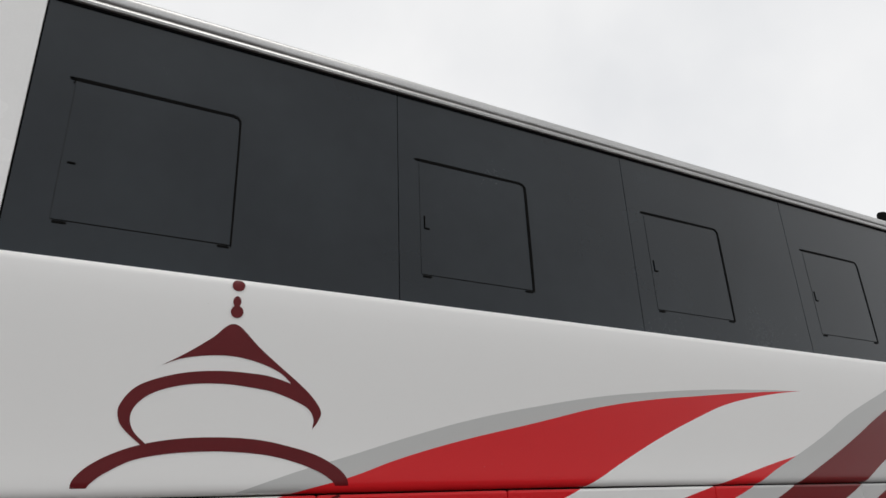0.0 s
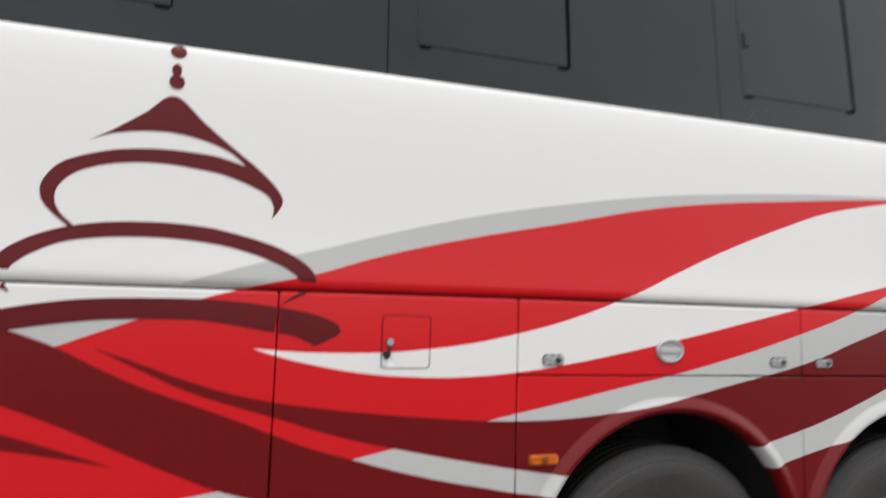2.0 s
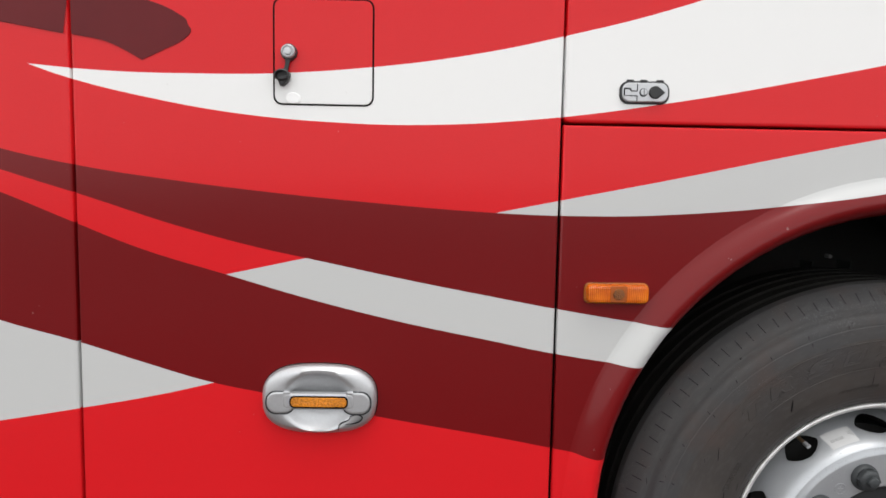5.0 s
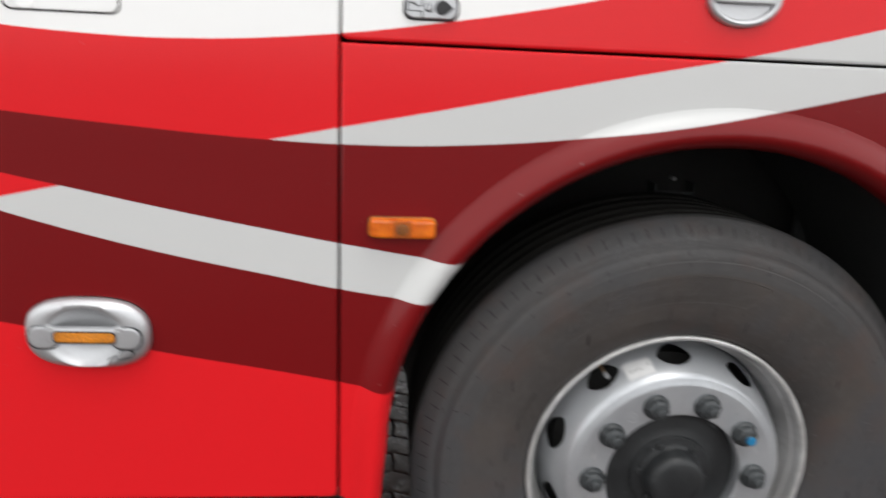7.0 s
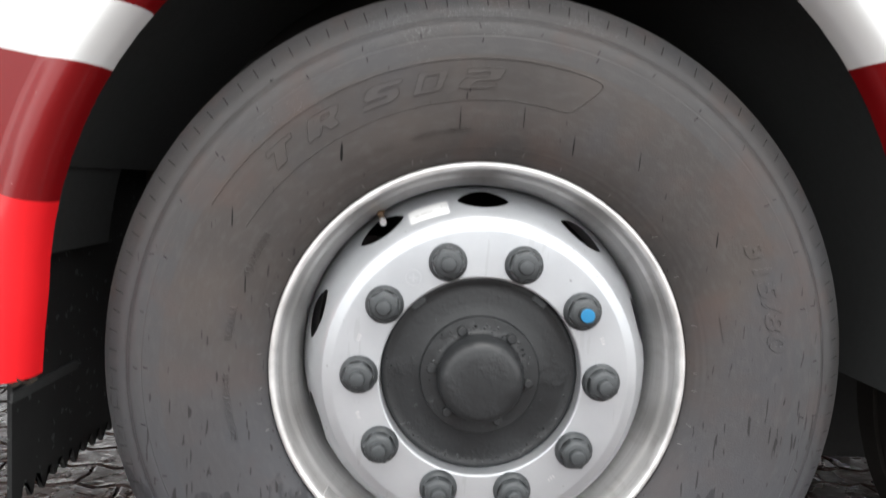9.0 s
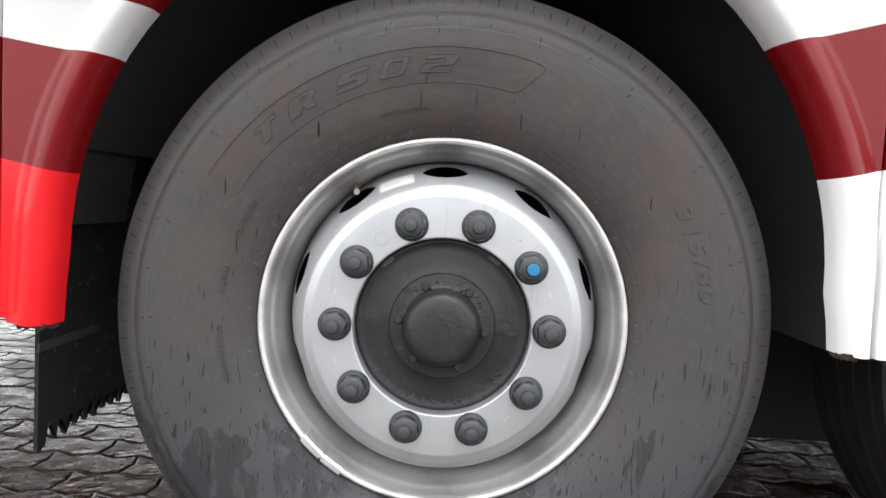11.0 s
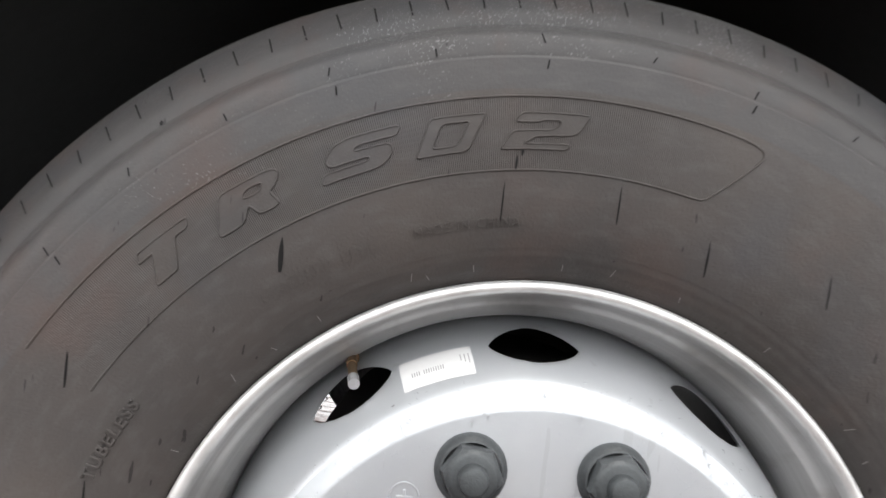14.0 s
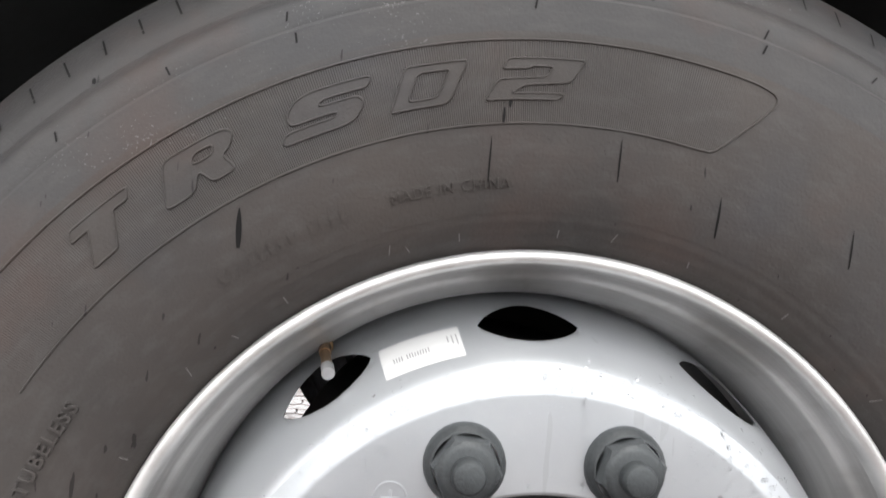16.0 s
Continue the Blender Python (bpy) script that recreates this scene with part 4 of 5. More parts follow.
bm = box(bmesh.new(), 0.722, 0.726, 0.445, 0.500, 0.985, 1.022)
box(bm, 0.818, 0.822, 0.445, 0.500, 0.985, 1.024)
box(bm, 0.722, 0.822, 0.445, 0.452, 1.000, 1.005)
part("pipe_bracket", bm, M_PLASTIC, coach, "small black pipe bracket over the tyre")
part("bracket_bolt", rod(bmesh.new(), (0.770, 0.45, 1.035), (0.770, 0.47, 1.035), 0.0048, 12), M_PRINT, coach, "pale bolt head")


def mud_flap(x):
    """A rubber sheet across the rear of the wheel, its foot cut into teeth."""
    bm = bmesh.new()
    y0, y1, n = 0.098, 0.555, 13
    foot = [(y0, 0.222), (y0 + 0.022, 0.230)]
    for i in range(n):
        a, w = y0 + 0.030 + (y1 - y0 - 0.030) * i / n, (y1 - y0 - 0.030) / n
        tip = 0.232 - 0.004 * math.sin(2.1 * i)
        foot += [(a, 0.262), (a + 0.35 * w, 0.258), (a + 0.62 * w, tip), (a + 0.74 * w, tip + 0.002)]
    pts = foot + [(y1, 0.262), (y1, 0.86), (y0 + 0.06, 0.86), (y0, 0.80)]
    f = [bm.verts.new((x, y, z)) for y, z in pts]
    k = [bm.verts.new((x - 0.007, y, z)) for y, z in pts]
    bm.faces.new(f)
    bm.faces.new(list(reversed(k)))
    for i in range(len(pts)):
        bm.faces.new((f[i], f[i - 1], k[i - 1], k[i]))
    bmesh.ops.triangulate(bm, faces=[q for q in bm.faces if len(q.verts) > 4])
    return part("mud_flap", bm, M_FLAP, coach, "black rubber mud flap with a saw-toothed foot", smooth=False)


mud_flap(0.005)
bm = bmesh.new()
slab(rounded(0.185, 0.016, 0.004, 3, 0.185, 0.404), -0.0095, 0.004, 0.001, lambda u, v, w: (-v, u, w), bm)
part("flap_strap", bm, M_PLASTIC, coach, "flat dark strap across the mud flap")

# ---- wheels ----
WX, WY, WZ = 0.6733, -0.0218, 0.4864
BOLT_A = radians(73.16)
VENT_A = BOLT_A + radians(18.8)
FACE = 0.0615          # depth of the bolt face behind the wheel's front plane


def flatten(bm):
    """Press the tyre flat where it stands on the ground."""
    low = -(WZ - GROUND) + 0.001
    for v in bm.verts:
        v.co.z = max(v.co.z, low)
    return bm


def cone_y(r):
    """Depth of the sloping ring of the disc at a radius."""
    t = max(0.0, r - 0.2182)
    return 0.0655 + 0.75 * t + 42.0 * t * t


SIDE = []                # the tyre's side profile: radius and depth


def side_y(r):
    """Depth of the tyre's outer wall at a radius."""
    wall = SIDE[:[p[0] for p in SIDE].index(max(p[0] for p in SIDE)) + 1]
    return float(np.interp(r, [p[0] for p in wall], [p[1] for p in wall]))


def make_wheel():
    wheel = new("wheel")
    wheel.parent = coach
    wheel.location = (WX, WY, WZ)
    wheel["label"] = "silver steel wheel with a worn dusty tyre"

    # tyre: sidewall, shoulder and inner side
    side = [(0.292, 0.112), (0.295, 0.100), (0.301, 0.0890), (0.308, 0.0815), (0.323, 0.0715), (0.344, 0.0640), (0.365, 0.0590), (0.3810, 0.0562), (0.395, 0.0541), (0.410, 0.0530), (0.4336, 0.0529), (0.4480, 0.0537), (0.4545, 0.0545), (0.4600, 0.0549), (0.4622, 0.0560), (0.4650, 0.0559), (0.4735, 0.0582), (0.4780, 0.0596), (0.4810, 0.0614), (0.4840, 0.0644), (0.4870, 0.0686), (0.4900, 0.0726), (0.4930, 0.0750), (0.4965, 0.0757), (0.5005, 0.0766), (0.5055, 0.0792), (0.5110, 0.0832), (0.5200, 0.0915), (0.5305, 0.1010), (0.5365, 0.1086), (0.5390, 0.118), (0.5392, 0.126)]
    side = [(r - 0.0040 * max(0.0, min(1.0, (r - 0.44) / 0.06)), y + 0.004 * max(0.0, 1.0 - abs(r - 0.40) / 0.10)) for r, y in side]
    SIDE[:] = side
    tyre = part("tyre", flatten(revolve(side, 192)), M_TYRE, wheel, "dusty black tyre with streaks and raised lettering", angle=22)
    # tread with its grooves, and the inner wall
    tread = [(0.5352, 0.126), (0.5356, 0.146)]
    for y in (0.148, 0.196, 0.244, 0.292):
        tread += [(0.5280, y + 0.002), (0.5280, y + 0.012), (0.5356, y + 0.014), (0.5356, y + 0.046)]
    tread += [(0.536, 0.350), (0.518, 0.37), (0.46, 0.40), (0.38, 0.40), (0.31, 0.375), (0.292, 0.36)]
    part("tread", flatten(revolve(tread, 144)), M_TREAD, wheel, "dark tread with four grooves", angle=30)
    # short slits cut in the upper wall, and pale rubber ticks by the rim
    def tick(name, mat, r0, r1, w, lift, skew):
        bm = bmesh.new()
        vs = []
        for r, s in ((r0, -1), (r0, 1), (r1, 1), (r1, -1)):
            q = (s * w / 2 + skew * (r - r0)) / r
            vs.append(bm.verts.new((r * math.sin(q), side_y(r) - lift, r * math.cos(q))))
        bm.faces.new(vs)
        return part(name, bm, mat, wheel)

    def spread_ticks(kinds, angles):
        seen = set()
        for k, a in enumerate(angles):
            src = kinds[k % len(kinds)]
            ob = again(src, wheel) if src in seen else src
            seen.add(src)
            ob.rotation_euler = (0, radians(a), 0)

    kinds = [tick("shoulder_slit", M_SLIT, 0.5032 + d, 0.5200 + e, 0.0015, 0.0005, s) for d, e, s in ((0, 0, -0.02), (0.001, 0.0015, -0.06), (0.0, -0.0015, 0.03))]
    spread_ticks(kinds, [3.103 * k + 0.6 for k in range(116)])
    rng = random.Random(3)
    kinds = [tick("wall_slit", M_SLIT, r, r + h, 0.0013, 0.0006, s) for r, h, s in ((0.466, 0.006, 0.4), (0.463, 0.006, 0.0), (0.470, 0.008, -0.3), (0.465, 0.005, 0.5), (0.461, 0.007, 0.2))]
    spread_ticks(kinds, [-23.3 + 9.73 * k for k in range(37)])
    spread_ticks([tick("wall_slit", M_SLIT, 0.4505, 0.4570, 0.0013, 0.0006, 0.2)], [-23.1 + 19.46 * k for k in range(18)])
    kinds = [tick("rubber_tick", M_SPEW, r, r + h, 0.0006, 0.0005, s) for r, h, s in ((0.306, 0.005, 0.0), (0.3075, 0.006, 0.4), (0.3055, 0.004, -0.4))]
    spread_ticks(kinds, [6.6 * k + rng.uniform(-2.2, 2.2) for k in range(54) if rng.random() < 0.62])

    # rim lip, gutter and disc
    lip = [(0.2835, 0.117), (0.2846, 0.106), (0.2858, 0.0965), (0.2872, 0.0910), (0.2890, 0.0882), (0.2916, 0.0870), (0.2942, 0.0870), (0.2962, 0.0882), (0.2974, 0.0908), (0.2974, 0.098), (0.2950, 0.109)]
    part("rim_lip", revolve(lip, 160), M_LIP, wheel, "bright worn lip of the rim", angle=70)
    gutter = [(0.2856, 0.0990), (0.2842, 0.1040), (0.2828, 0.1090), (0.2812, 0.1128), (0.2794, 0.1150), (0.2776, 0.1172), (0.2762, 0.1206), (0.2746, 0.1260), (0.2720, 0.1335), (0.2688, 0.1410), (0.2664, 0.1490), (0.2650, 0.1620), (0.2645, 0.215)]
    inner = [(0.2645, 0.215), (0.264, 0.22), (0.263, 0.24), (0.263, 0.33), (0.29, 0.35)]
    part("rim_well", revolve(inner, 96), M_NUT, wheel, "dark inner side of the rim")
    part("rim_barrel", revolve(gutter, 128), M_BARREL, wheel, "silver rim barrel", angle=60)
    # disc with ten vent holes
    prof_d = [(0.1392, 0.0900), (0.1392, 0.0640), (0.1402, 0.0622), (0.1420, FACE), (0.17, FACE), (0.203, FACE), (0.2046, FACE + 0.0001), (0.2062, FACE + 0.0005), (0.2095, FACE + 0.0016), (0.2140, FACE + 0.0030), (0.2168, FACE + 0.0036), (0.2182, 0.0655)]
    part("wheel_disc", revolve(prof_d, 160), M_RIM, wheel, "flat silver bolt face", angle=18)
    cone = []
    for k in range(27):
        r = 0.2182 + 0.0462 * k / 26
        cone.append((r, cone_y(r)))
    bm = bmesh.new()
    steps = 480
    grid = []
    for i in range(steps):
        a = 2 * math.pi * i / steps
        grid.append([bm.verts.new((r * math.cos(a), y, r * math.sin(a))) for r, y in cone])

    def in_hole(a, r):
        d = (a - VENT_A) % radians(36)
        d = min(d, radians(36) - d)
        return (d * r / 0.0372) ** 1.8 + abs((r - 0.2448) / 0.0103) ** 1.35

    for i in range(steps):
        j = (i + 1) % steps
        am = 2 * math.pi * (i + 0.5) / steps
        for k in range(len(cone) - 1):
            rm = (cone[k][0] + cone[k + 1][0]) / 2
            if in_hole(am, rm) > 1.0:
                bm.faces.new((grid[i][k], grid[i][k + 1], grid[j][k + 1], grid[j][k]))
    # draw the ragged edge of each hole onto its oval
    rims = [e for e in bm.edges if len(e.link_faces) == 1]
    for v in {v for e in rims for v in e.verts}:
        r = math.hypot(v.co.x, v.co.z)
        if 0.2190 < r < 0.2630:
            a = math.atan2(v.co.z, v.co.x)
            a_mid = VENT_A + radians(36) * round((a - VENT_A) / radians(36))
            da, dr = (a - a_mid) * r, r - 0.2448
            f = 1.0 / max(0.3, in_hole(a, r) ** 0.63)
            rr, aa = 0.2448 + dr * f, a_mid + da * f / r
            v.co = (rr * math.cos(aa), cone_y(rr), rr * math.sin(aa))
    inner = [e for e in rims if all(0.2190 < math.hypot(v.co.x, v.co.z) < 0.2630 for v in e.verts)]
    made = bmesh.ops.extrude_edge_only(bm, edges=inner)
    for v in [g for g in made["geom"] if isinstance(g, bmesh.types.BMVert)]:
        v.co.y += 0.005
    bmesh.ops.delete(bm, geom=[v for v in bm.verts if not v.link_faces], context="VERTS")
    part("vented_cone", bm, M_RIM, wheel, "silver sloping ring with ten oval vent holes", angle=40)

    # hub
    hub = [(0.139, 0.1250), (0.1390, 0.0900), (0.1380, 0.0850), (0.1350, 0.0832), (0.1310, 0.0838), (0.1290, 0.0850), (0.120, 0.0842), (0.104, 0.0825), (0.0862, 0.0810), (0.0846, 0.0800), (0.0838, 0.0755), (0.0826, 0.0742), (0.0790, 0.0738), (0.068, 0.0730), (0.0630, 0.0718), (0.0606, 0.0690), (0.0594, 0.0600), (0.0578, 0.0470), (0.0552, 0.0390), (0.0510, 0.0345), (0.0450, 0.0322), (0.030, 0.0312), (0.0, 0.0308)]
    part("hub", revolve(hub, 96), M_HUB, wheel, "greasy black hub with a round cap", angle=40)
    screw = revolve([(0.0, -0.006), (0.0055, -0.006), (0.0070, -0.0045), (0.0072, 0.003)], 12)
    first = part("hub_screw", screw, M_HUB, wheel)
    for k in range(6):
        a = radians(54 + 60 * k + (0, 1, 0, -2, 1, 0)[k])
        ob = first if k == 0 else again(first, wheel)
        ob.location = (0.0688 * math.cos(a), 0.0732, 0.0688 * math.sin(a))

    # wheel nuts: washer, six-sided nut and stud end
    wash = [(0.0215, -0.0100), (0.0228, -0.0095), (0.0238, -0.0082), (0.0252, -0.0062), (0.0262, -0.0040), (0.0266, 0.001)]
    bm = revolve(wash, 28)
    hexa = [(0.0225 * math.cos(radians(60 * i + 15)), 0.0225 * math.sin(radians(60 * i + 15))) for i in range(6)]
    slab(hexa, -0.0205, 0.018, 0.0045, None, bm)
    revolve([(0.0, -0.0222), (0.0150, -0.0222), (0.0172, -0.0212), (0.0190, -0.0188)], 24, bm)
    revolve([(0.0, -0.0326), (0.0070, -0.0326), (0.0092, -0.0318), (0.0104, -0.0302), (0.0108, -0.0280), (0.0108, -0.0215)], 20, bm)
    nut = part("wheel_nut", bm, M_NUT, wheel, "grey weathered wheel nut and stud", angle=30)
    for k in range(10):
        a = BOLT_A + radians(36 * k)
        ob = nut if k == 0 else again(nut, wheel)
        ob.location = (0.1675 * math.cos(a), FACE, 0.1675 * math.sin(a))
        ob.rotation_euler = (0, 0.35 * k, 0)
    return wheel


wheel = make_wheel()


def stamp(text, size, angle_mid, r, height, parent, wide=1.0, lean=0.0, bold=0.0, spread=1.0):
    """Raised lettering bent round the wheel's axis; angle_mid in degrees clockwise from the top."""
    name = "raised_letter" if len(text) == 1 else "raised_word"
    cu = bpy.data.curves.new(name, "FONT")
    cu.body, cu.size, cu.align_x, cu.align_y = text, size, "CENTER", "CENTER"
    cu.extrude, cu.bevel_depth, cu.offset, cu.space_character = height, height * 0.4, bold, spread
    cu.resolution_u = 5
    ob = new(name, cu)
    me = bpy.data.meshes.new_from_object(ob.evaluated_get(bpy.context.evaluated_depsgraph_get()))
    bpy.data.objects.remove(ob)
    bm = bmesh.new()
    bm.from_mesh(me)
    bmesh.ops.subdivide_edges(bm, edges=[e for e in bm.edges if e.calc_length() > size * 0.3], cuts=2)
    for v in bm.verts:
        a = radians(angle_mid) + (v.co.x * wide + v.co.y * lean) / r
        rr = r + v.co.y
        v.co = (rr * math.sin(a), side_y(rr) - 0.0008 - v.co.z, rr * math.cos(a))
    return part(name, bm, M_TYRE_FLAT, parent, "lettering moulded in the rubber", angle=25)


# block capitals of the name, in a unit square: outer line, then the hole
GLYPHS = {}
GLYPHS["T"] = ([(0, 0.76), (0.30, 0.76), (0.26, 0), (0.71, 0), (0.75, 0.76), (1, 0.76), (1, 1), (0, 1)],)
GLYPHS["R"] = ([(0, 0), (0.46, 0), (0.50, 0.34), (0.56, 0.34), (0.75, 0), (1.10, 0.03), (0.87, 0.46), (0.99, 0.56), (1.02, 0.84), (0.88, 1), (0, 1)], [(0.42, 0.57), (0.70, 0.57), (0.75, 0.66), (0.72, 0.80), (0.44, 0.80)])
GLYPHS["S"] = ([(0, 0), (0.78, 0), (0.94, 0.07), (1, 0.25), (1, 0.46), (0.90, 0.60), (0.44, 0.60), (0.38, 0.67), (0.44, 0.75), (1, 0.75), (1, 1), (0.24, 1), (0.07, 0.92), (0, 0.72), (0, 0.52), (0.09, 0.38), (0.64, 0.38), (0.69, 0.32), (0.64, 0.25), (0, 0.25)],)
GLYPHS["0"] = ([(0, 0), (0.92, 0), (1, 0.10), (1, 1), (0, 1)], [(0.24, 0.24), (0.30, 0.17), (0.70, 0.17), (0.77, 0.26), (0.77, 0.82), (0.30, 0.82), (0.24, 0.76)])
GLYPHS["2"] = ([(0, 0), (0.98, 0), (1.02, 0.15), (0.31, 0.14), (0.42, 0.34), (0.96, 0.42), (1, 0.52), (1, 1), (0.03, 1), (0.02, 0.75), (0.36, 0.75), (0.39, 0.81), (0.66, 0.81), (0.68, 0.62), (0.61, 0.53), (0.05, 0.49)],)


EASE = {"T": 0.05, "R": 0.13, "S": 0.08, "0": 0.06, "2": 0.06}


def eased(loop, cut):
    """The same loop with every corner drawn as a small curve."""
    pts = []
    for k in range(len(loop)):
        o, p, q = loop[k - 1], loop[k], loop[(k + 1) % len(loop)]
        a, b = math.hypot(o[0] - p[0], o[1] - p[1]), math.hypot(q[0] - p[0], q[1] - p[1])
        fa, fb = min(cut, 0.45 * a) / a, min(cut, 0.45 * b) / b
        s = (p[0] + (o[0] - p[0]) * fa, p[1] + (o[1] - p[1]) * fa)
        e = (p[0] + (q[0] - p[0]) * fb, p[1] + (q[1] - p[1]) * fb)
        for f in (0.0, 0.33, 0.67, 1.0):
            pts.append(tuple((1 - f) ** 2 * s[i] + 2 * f * (1 - f) * p[i] + f * f * e[i] for i in (0, 1)))
    return pts


def block_letter(ch, a0, width, parent):
    """A smooth plate in the hatched band with a fine raised edge; angles in degrees clockwise from the top."""
    lean, r_low, r_high = 2.1, 0.3930, 0.4188

    def put(u, v, lift):
        r = r_low + (r_high - r_low) * v
        a = radians(a0 + width * u + lean * v)
        return (r * math.sin(a), side_y(r) - lift, r * math.cos(a))

    loops = []
    for loop in GLYPHS[ch]:
        loop = eased(loop, EASE[ch])
        pts = []
        for p, q in zip(loop, loop[1:] + loop[:1]):
            n = max(1, int(math.hypot(q[0] - p[0], (q[1] - p[1]) * 0.6) / 0.09))
            pts += [(p[0] + (q[0] - p[0]) * k / n, p[1] + (q[1] - p[1]) * k / n) for k in range(n)]
        loops.append(pts)
    bm = bmesh.new()
    flat = [p for loop in loops for p in loop]
    vs = [bm.verts.new(put(u, v, 0.0005)) for u, v in flat]
    for tri in tessellate_polygon([[Vector((u, v, 0)) for u, v in loop] for loop in loops]):
        bm.faces.new([vs[k] for k in tri])
    sx, sy = radians(width) * 0.409, r_high - r_low
    for loop in loops:
        rows = []
        for k in range(len(loop)):
            p, q = loop[k - 1], loop[(k + 1) % len(loop)]
            dx, dy = (q[0] - p[0]) * sx, (q[1] - p[1]) * sy
            ln = max(1e-9, math.hypot(dx, dy))
            nx, ny = -dy / ln / sx, dx / ln / sy
            u, v = loop[k]
            rows.append([bm.verts.new(put(u + nx * o, v + ny * o, lift)) for o, lift in ((-0.0008, 0.0002), (-0.0003, 0.0011), (0.0003, 0.0011), (0.0008, 0.0002))])
        for a, c in zip(rows, rows[1:] + rows[:1]):
            for k in range(3):
                bm.faces.new((a[k], a[k + 1], c[k + 1], c[k]))
    return part("raised_letter", bm, M_TYRE_FLAT, parent, "block letter moulded in the rubber", angle=25)


def on_wall(x, y, z):
    """Bring a place given over the tyre's outer wall onto that wall."""
    return (x, y + side_y(math.hypot(x, z)), z)


def wheel_details(parent):
    """What the nearer wheel alone carries: lettering, valve, label, paint dab and rain drops."""
    for ch, a0, width in (("T", -48.7, 5.9), ("R", -39.2, 6.55), ("S", -27.3, 7.1), ("0", -17.1, 5.4), ("2", -8.3, 7.0)):
        block_letter(ch, a0, width, parent)
    stamp("MADE IN CHINA", 0.0100, -12.7, 0.3405, 0.0003, parent, 0.90, 0.0, -0.0001, 1.22)
    stamp("TUBELESS", 0.0125, -63.7, 0.3490, 0.0007, parent, 1.0, 0.0, 0.0, 1.25)
    stamp("RADIAL", 0.0118, -80.4, 0.3490, 0.0007, parent, 1.0, 0.0, 0.0, 1.25)
    stamp("REGROOVABLE", 0.0118, -100.1, 0.3490, 0.0006, parent, 1.0, 0.0, 0.0, 1.2)
    # maker's line, not legible as words: moulded bars
    for k in range(13):
        if k == 8:
            continue
        a = radians(-38.9 + 1.19 * k)
        r0, r1, w = 0.3372, 0.3450, 0.0011
        vs = []
        for r, s in ((r0, -1), (r0, 1), (r1, 1), (r1, -1)):
            vs.append((r * math.sin(a) + s * w * math.cos(a), r * math.cos(a) - s * w * math.sin(a)))
        part("moulded_bar", slab(list(reversed(vs)), -0.0012, 0.002, 0.0004, on_wall), M_TYRE_FLAT, parent)
    # rim of the name band, a low moulded bead
    bead = []
    for i in range(61):
        a = radians(-60 + (12.4 + 60) * i / 60)
        bead.append((0.3780, a))
    bead += [(r, radians(a)) for r, a in ((0.3785, 13.6), (0.3812, 14.7), (0.402, 16.9), (0.4160, 18.1), (0.4238, 18.5), (0.4285, 18.0), (0.4302, 16.6))]
    bead += [(0.4306, radians(15.5 - 75.5 * i / 60)) for i in range(61)]
    line = smooth_line(bead, 2)
    bm = bmesh.new()
    rows = []
    for k, (r, a) in enumerate(line):
        p, q = line[max(0, k - 1)], line[min(len(line) - 1, k + 1)]
        dr, da = q[0] - p[0], (q[1] - p[1]) * r
        ln = max(1e-9, math.hypot(dr, da))
        rows.append([])
        for o, lift in ((-0.0008, 0.0), (-0.0003, 0.0009), (0.0003, 0.0009), (0.0008, 0.0)):
            rr, aa = r + o * da / ln, a - o * dr / ln / r
            rows[-1].append(bm.verts.new((rr * math.sin(aa), side_y(rr) - lift, rr * math.cos(aa))))
    for p, q in zip(rows, rows[1:]):
        for k in range(3):
            bm.faces.new((p[k], p[k + 1], q[k + 1], q[k]))
    part("band_bead", bm, M_TYRE_FLAT, parent)
    # a few long run-off streaks
    for x, z0, z1, w in ((-0.2055, 0.285, 0.310, 0.0036), (-0.0508, 0.338, 0.367, 0.0011), (0.0342, 0.344, 0.372, 0.0012), (0.1042, 0.312, 0.339, 0.0017), (0.1942, 0.297, 0.323, 0.0013), (-0.305, 0.383, 0.387, 0.0026), (-0.0440, 0.375, 0.386, 0.0018), (-0.0405, 0.386, 0.398, 0.0020), (-0.345, 0.19, 0.216, 0.0018), (-0.327, 0.10, 0.125, 0.0016), (0.31, 0.20, 0.222, 0.0018)):
        bm = bmesh.new()
        steps = 8
        rows = []
        for k in range(steps + 1):
            f = k / steps
            z, ww = z0 + (z1 - z0) * f, w * (0.15 + 0.85 * math.sin(math.pi * min(1, 0.12 + f * 0.9)) ** 0.7) / 2
            rows.append([bm.verts.new((x + s * ww, side_y(math.hypot(x, z)) - 0.0005, z)) for s in (-1, 1)])
        for p, q in zip(rows, rows[1:]):
            bm.faces.new((p[0], p[1], q[1], q[0]))
        part("run_off_streak", bm, M_SLIT, parent)
    stamp("315/80", 0.034, 70.5, 0.4112, 0.00022, parent, 1.5, 0.25, 0.0006, 1.12)
    # a faint mark on the flank
    for k in range(5):
        a = radians(72.8 + 1.3 * k)
        vs = []
        for r, s in ((0.3430, -1), (0.3430, 1), (0.3505, 1), (0.3505, -1)):
            vs.append((r * math.sin(a) + s * 0.0024 * math.cos(a), r * math.cos(a) - s * 0.0024 * math.sin(a)))
        part("moulded_bar", slab(list(reversed(vs)), -0.0012, 0.002, 0.0005, on_wall), M_TYRE_FLAT, parent)
    # valve
    a = radians(125.8)
    c, s_ = math.cos(a), math.sin(a)
    bm = rod(bmesh.new(), (0.2700 * c, 0.172, 0.2700 * s_), (0.2655 * c, 0.150, 0.2655 * s_), 0.0062)
